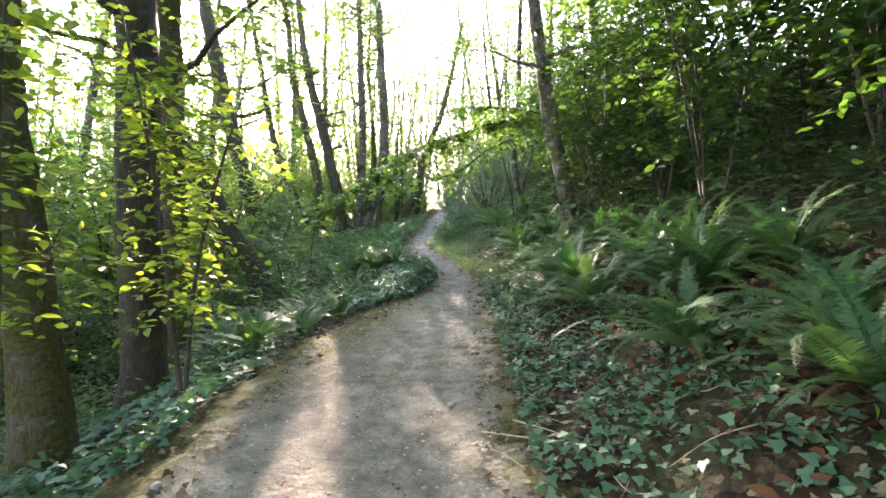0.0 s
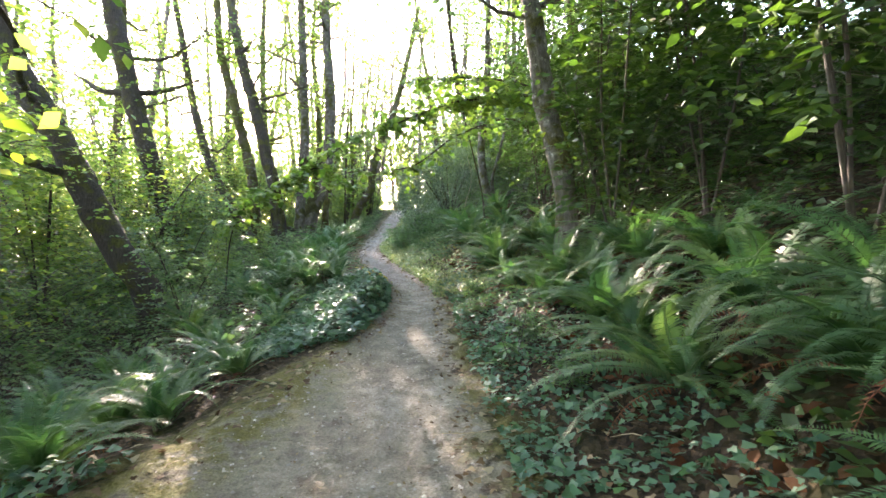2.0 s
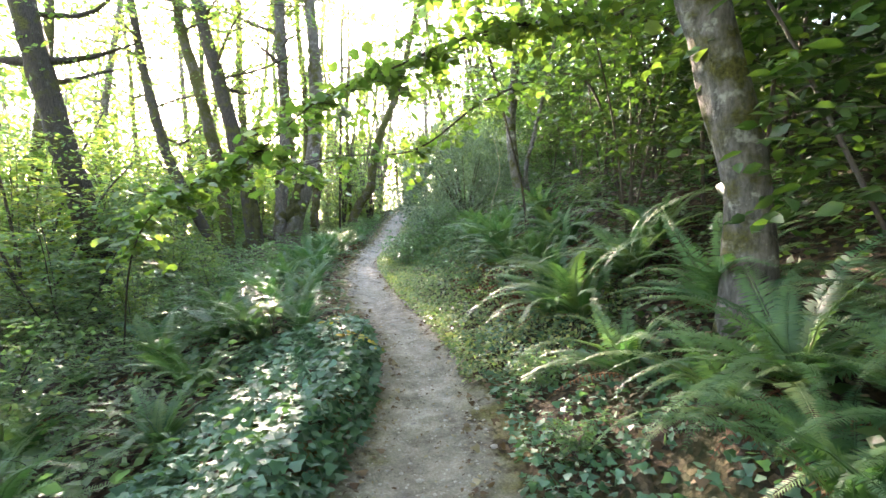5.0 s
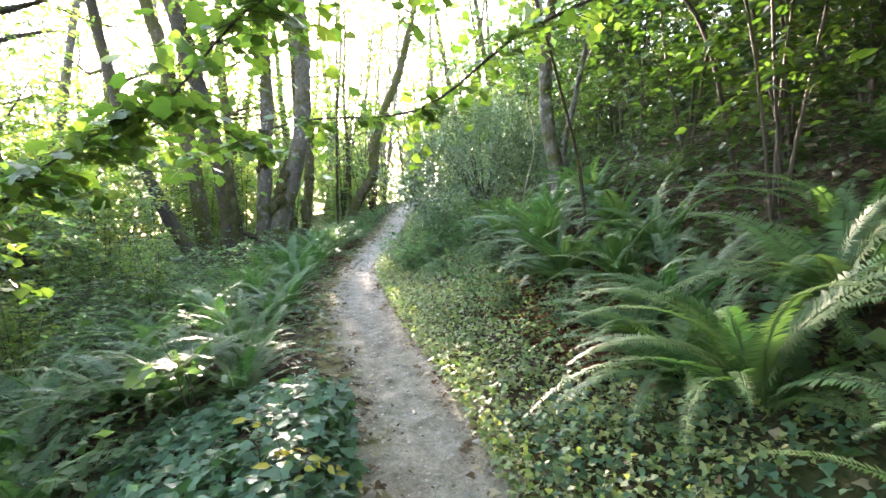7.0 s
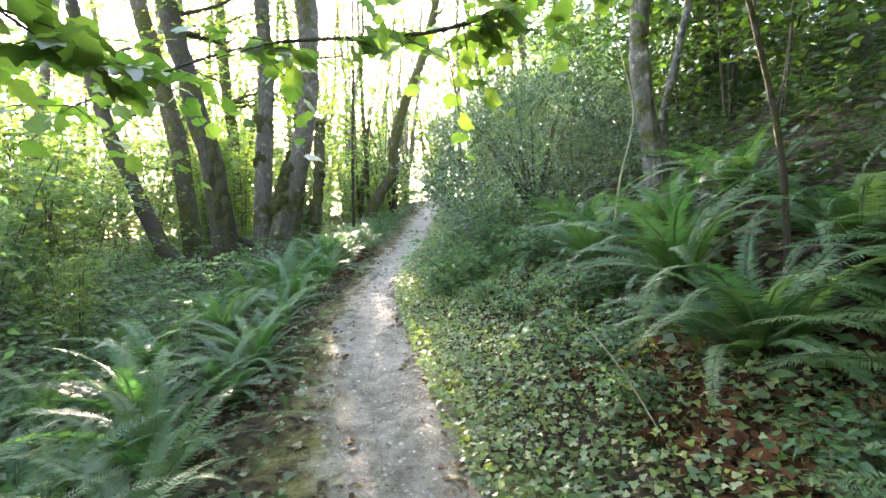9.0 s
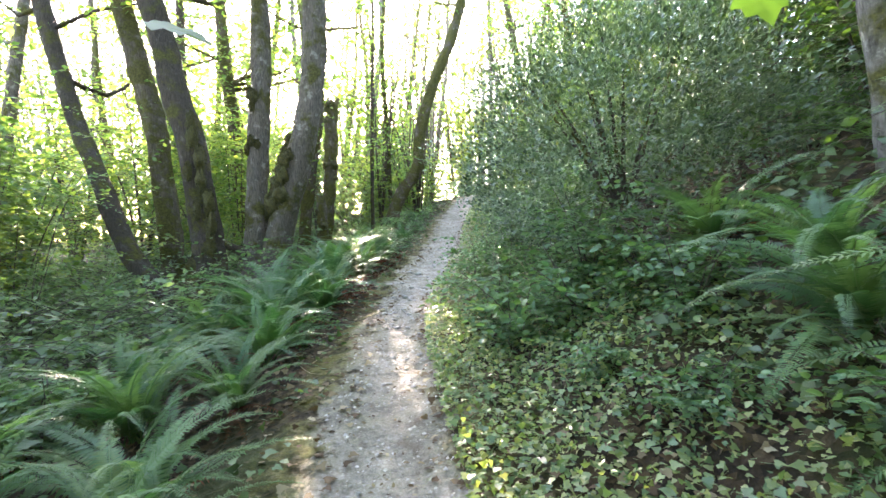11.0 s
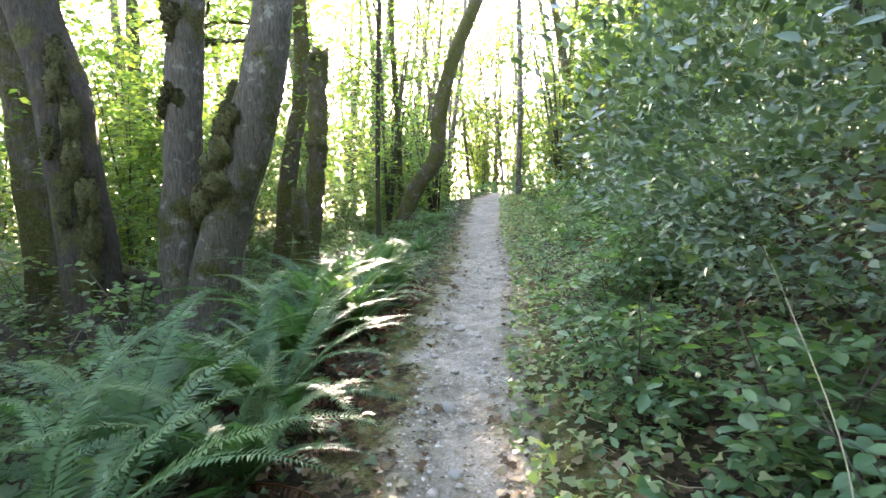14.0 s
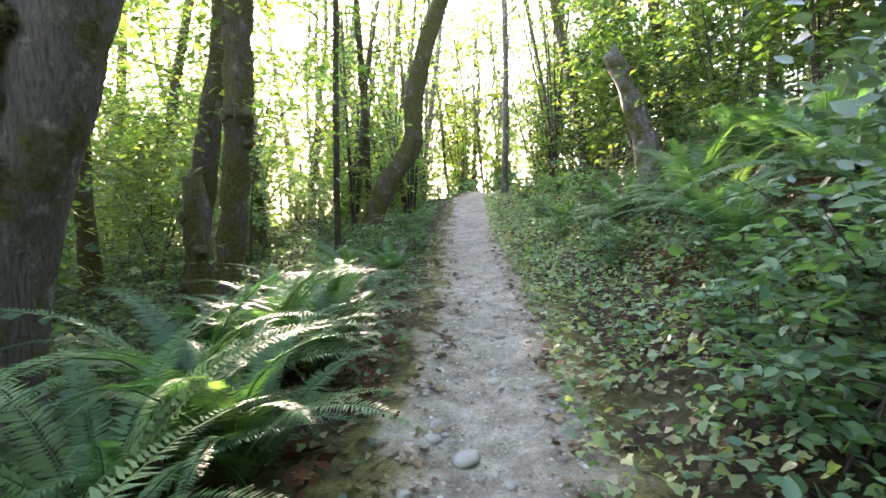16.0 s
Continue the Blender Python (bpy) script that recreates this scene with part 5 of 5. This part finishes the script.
def carpet(name, label, category, xy, size, template, mat, rng, lift=0.05, wild=0.35, single=0, stretch=(0, 99)):
    x, y = xy[:, 0], xy[:, 1]
    nrm = surface_normal(x, y)
    P = np.stack([x, y, height(x, y) + lift * rng.random(len(x)) + 0.006], -1)
    a = rng.uniform(0, 6.28, len(x))
    D = np.stack([np.cos(a), np.sin(a), rng.normal(0, 0.25, len(x))], -1) + nrm * 0.1
    N = nrm + rng.normal(0, wild, P.shape)
    S = size * rng.uniform(0.5, 1.3, len(x))
    if not single:
        ob = new(name, mesh_np(name, *leaves(P, D, N, S, template), mat))
        return tagged(ob, label, category, kind="stuff")
    cx, cy = float(x.mean()), float(y.mean())
    base = thing(name, cx, cy, ground_at(cx, cy), label, category)
    edge = np.abs(x - np.interp(y, EY, EDGE_L if cx < -0.4 else EDGE_R))
    edge[(y < stretch[0]) | (y > stretch[1])] = 99
    near = np.argsort(edge)[:single * 2:2]
    rest = np.ones(len(x), bool)
    rest[near] = False
    single_leaves(base, P[near], D[near], N[near], S[near], mesh_np("leaf", *template, mat))
    V, F = leaves(P[rest], D[rest], N[rest], S[rest], template)
    tagged(part("leaves", (V - np.array(base.location), F), mat, base), kind="stuff")
    return base


def strip(rng, n, y0, y1, d0, d1, side, clump=0.0):
    """Random places beside the trail, at distances d0 to d1 from its edge."""
    y = rng.uniform(y0, y1, n)
    d = d0 + (d1 - d0) * rng.random(n) ** 1.2
    e = np.interp(y, EY, EDGE_R if side > 0 else EDGE_L)
    x = e + side * d
    keep = wander(x, y, 77, 0.9) > clump * 1.5 - rng.random(n) * 0.8
    return np.stack([x, y], -1)[keep]


def undergrowth():
    rng = np.random.default_rng(17)
    carpet("ivy_patch", "dense dark green ivy over a hump beside the trail", "ivy", strip(rng, 7800, 8.8, 13.5, 0.0, 1.75, -1, -0.9), 0.085, IVY, LEAF_IVY, rng, 0.13, 0.35, 300, (9, 14))
    carpet("ground_ivy", "dark creeping leaves on the slope below the trail", "ivy", strip(rng, 6500, 0.5, 6.2, 0.3, 4.0, -1, -0.3), 0.09, IVY, LEAF_IVY, rng, 0.15, 0.45)
    carpet("creeper_patch", "creeping plants on the verge, sunlight put into their pale green leaves", "ground cover", strip(rng, 21000, 11.5, 20.5, -0.08, 1.8, 1, -0.7), 0.043, IVY, LEAF_COVER, rng, 0.15, 0.6, 300, (12, 18))
    carpet("verge_creeper", "dark trailing leaves among litter on the verge", "ground cover", strip(rng, 7000, 1.5, 13, 0.12, 1.4, 1, -0.1), 0.065, IVY, LEAF_IVY, rng, 0.1, 0.4)
    carpet("trailside_plants", "low leafy plants along the trail's edge", "ground cover", strip(rng, 11000, 19, 42, -0.1, 1.9, 1, -0.5), 0.06, IVY, LEAF_COVER, rng, 0.2, 0.55)
    carpet("verge_plants", "fresh green leafy plants on the verge below the bank", "ground cover", strip(rng, 5200, 20.5, 34, 0.25, 2.4, 1, -0.2), 0.068, OVATE, LEAF_BRAMBLE, rng, 0.28, 0.5)
    carpet("shade_toned_plants", "low leafy plants below the ferns, shade put into their dark leaves", "ground cover", strip(rng, 7000, 14, 42, 0.1, 3.5, -1, -0.2), 0.065, IVY, LEAF_SHADE_TONE, rng, 0.2, 0.45)
    carpet("bank_plants", "low leafy plants under the ferns of the bank, shade put into their dark leaves", "ground cover", strip(rng, 26000, 0, 30, 1.3, 7, 1, -0.6), 0.115, DIAMOND, LEAF_SHADE_TONE, rng, 0.25, 0.5)
    carpet("slope_plants", "low green plants covering the lower slope", "ground cover", strip(rng, 28000, 0, 45, 1.5, 15, -1, -0.6), 0.13, DIAMOND, LEAF_SHRUB, rng, 0.45, 0.5)
    both = np.concatenate([strip(rng, 6500, 0, 32, -0.22, 2.6, 1, -0.6), strip(rng, 4500, 0, 32, -0.22, 2.0, -1, -0.6)])
    carpet("fallen_leaves", "dry brown and buff fallen leaves", "leaf litter", both, 0.06, IVY, LEAF_DRY, rng, 0.02, 0.35)
    rust = np.concatenate([strip(rng, 2600, 13, 15.6, 0.85, 2.0, 1, -0.4), strip(rng, 900, 2, 8, 1.0, 2.2, 1, 0.2), strip(rng, 500, 22, 25.5, 0.3, 1.2, -1, 0.2), strip(rng, 500, 25, 28, 1.0, 2.2, 1, 0.2)])
    carpet("fern_litter", "rust-brown withered fern litter under the bank", "leaf litter", rust, 0.11, OVATE, FERN_RUST, rng, 0.06, 0.6)
    y = rng.uniform(1, 34, 3800)
    x = np.interp(y, EY, EDGE_L) + rng.beta(0.55, 0.55, 3800) * (np.interp(y, EY, EDGE_R) - np.interp(y, EY, EDGE_L))
    carpet("trail_litter", "small dry leaf scraps on the trail", "leaf litter", np.stack([x, y], -1), 0.032, OVATE, LEAF_DRY, rng, 0.004, 0.2)


undergrowth()


# ---- stones, sticks, canes ----
def stones():
    rng = np.random.default_rng(61)
    shapes = []
    for k in range(5):
        V, F = blob((0, 0, 0), (1, 0.8, 0.45), 90 + k, 10, 7, 0.16)
        shapes.append(mesh_np("stone", V, F, STONE, True))
    spots = [(-1.05, 21.97, 0.075), (-1.16, 23.86, 0.06), (-0.99, 23.66, 0.075), (-0.8, 22.6, 0.05), (-1.2, 22.9, 0.05), (-0.75, 24.6, 0.06), (-0.6, 25.4, 0.05), (-1.0, 21.2, 0.05), (-0.85, 20.3, 0.045),
             (-1.22, 20.9, 0.05), (-0.9, 19.3, 0.04), (-0.55, 26.0, 0.05)]
    for _ in range(240):
        y = rng.uniform(2, 32) if rng.random() < 0.45 else rng.uniform(18.5, 28)
        L, R = np.interp(y, EY, EDGE_L), np.interp(y, EY, EDGE_R)
        spots.append((L + (R - L) * rng.beta(0.9, 0.9), y, 0.011 + 0.032 * rng.random() ** 2))
    for i, (x, y, s) in enumerate(spots):
        ob = new("stone", shapes[i % 5])
        ob.matrix_basis = pose(x, y, ground_at(x, y) + s * 0.08, rng.normal(0, 8), rng.normal(0, 8), rng.uniform(0, 360)) @ Matrix.Diagonal((s, s, s, 1))
        tagged(ob, "pale grey stone half sunk in the trail", "stone", "trail stones")
    n = 13000
    y = rng.uniform(1, 36, n)
    L, R = np.interp(y, EY, EDGE_L), np.interp(y, EY, EDGE_R)
    x = L + (R - L) * rng.random(n)
    P = np.stack([x, y, height(x, y)], -1)
    O = np.array([(1, 0, 0), (-1, 0, 0), (0, 1, 0), (0, -1, 0), (0, 0, 0.7), (0, 0, -0.5)])
    T = np.array([(0, 2, 4), (2, 1, 4), (1, 3, 4), (3, 0, 4), (2, 0, 5), (1, 2, 5), (3, 1, 5), (0, 3, 5)])[:4]
    a = rng.uniform(0, 6.28, n)
    c, si = np.cos(a)[:, None], np.sin(a)[:, None]
    S = (0.003 + 0.017 * rng.random(n) ** 2.6)[:, None]
    V = np.stack([O[None, :, 0] * c - O[None, :, 1] * si, O[None, :, 0] * si + O[None, :, 1] * c, np.repeat(O[None, :, 2], n, 0)], -1) * S[..., None] * rng.uniform(0.6, 1.3, (n, 6, 1)) + P[:, None]
    F = (T[None] + (np.arange(n) * 6)[:, None, None]).reshape(-1, 3)
    tagged(new("gravel", mesh_np("gravel", V.reshape(-1, 3), F, GRAVEL)), "fine grey gravel scattered over the trail", "gravel", kind="stuff")


def stick(name, label, pts, r, mat=None, category="stick"):
    path = smooth_path([(*p, r * (1 - 0.5 * i / (len(pts) - 1))) for i, p in enumerate(pts)], 0.06)
    ob = new(name, mesh_np(name, *tube(path[:, :3], path[:, 3], 5, 0.1, 1), mat or STRAW, True))
    return tagged(ob, label, category)


def on_ground(pts, lift):
    return [(x, y, ground_at(x, y) + lift) for x, y in pts]


def sticks():
    rng = np.random.default_rng(71)
    stick("dry_stick", "straw-coloured dry stick on the verge", on_ground([(0.28, 3.5), (0.6, 3.25), (0.98, 3.05)], 0.02), 0.007)
    stick("dry_stick", "straw-coloured dry stick on the verge", on_ground([(0.52, 3.6), (0.75, 3.3), (0.95, 2.98)], 0.03), 0.006)
    for _ in range(46):
        y = rng.uniform(1.5, 30)
        side = rng.random() < 0.7
        e = np.interp(y, EY, EDGE_R if side else EDGE_L)
        x = e + rng.uniform(-0.3, 1.3) * (1 if side else -1)
        a, ln = rng.uniform(0, 6.28), rng.uniform(0.12, 0.5)
        stick("dry_stick", "thin dry twig fallen among the leaves", on_ground([(x, y), (x + ln * 0.5 * math.cos(a), y + ln * 0.5 * math.sin(a)), (x + ln * math.cos(a + 0.2), y + ln * math.sin(a + 0.2))], 0.012), rng.uniform(0.002, 0.005))
    cane = "pale arching bramble cane"
    stick("bramble_cane", cane, [(0.42, 18.75, ground_at(0.42, 18.75)), (0.36, 18.9, 1.75), (0.3, 19.05, 2.05), (0.2, 19.3, 2.15)], 0.003, CANE, "bramble")
    stick("bramble_cane", cane, [(0.0, 19.9, ground_at(0.0, 19.9)), (0.1, 20.1, 1.9), (0.2, 20.5, 2.3), (0.35, 20.9, 2.5)], 0.003, CANE, "bramble")
    stick("bramble_cane", cane, [(1.2, 14.6, ground_at(1.2, 14.6)), (0.95, 14.75, 1.55), (0.8, 14.9, 1.75)], 0.005, CANE, "bramble")
    stick("dead_stem", "thin pale dead stem on the bank", [(1.9, 17.3, ground_at(1.9, 17.3)), (2.0, 17.3, 2.7), (2.2, 17.4, 3.5), (2.1, 17.5, 4.2)], 0.012, CANE, "stem")


GRAVEL = plain_material("gravel", (0.19, 0.172, 0.148), (0.42, 0.385, 0.34), 30.0, 0.9, 0.3)
STRAW = plain_material("dry_straw", (0.25, 0.19, 0.11), (0.42, 0.34, 0.22), 30.0, 0.8, 0.3)
CANE = plain_material("pale_cane", (0.16, 0.15, 0.09), (0.3, 0.27, 0.17), 25.0, 0.6, 0.2)
stones()
sticks()
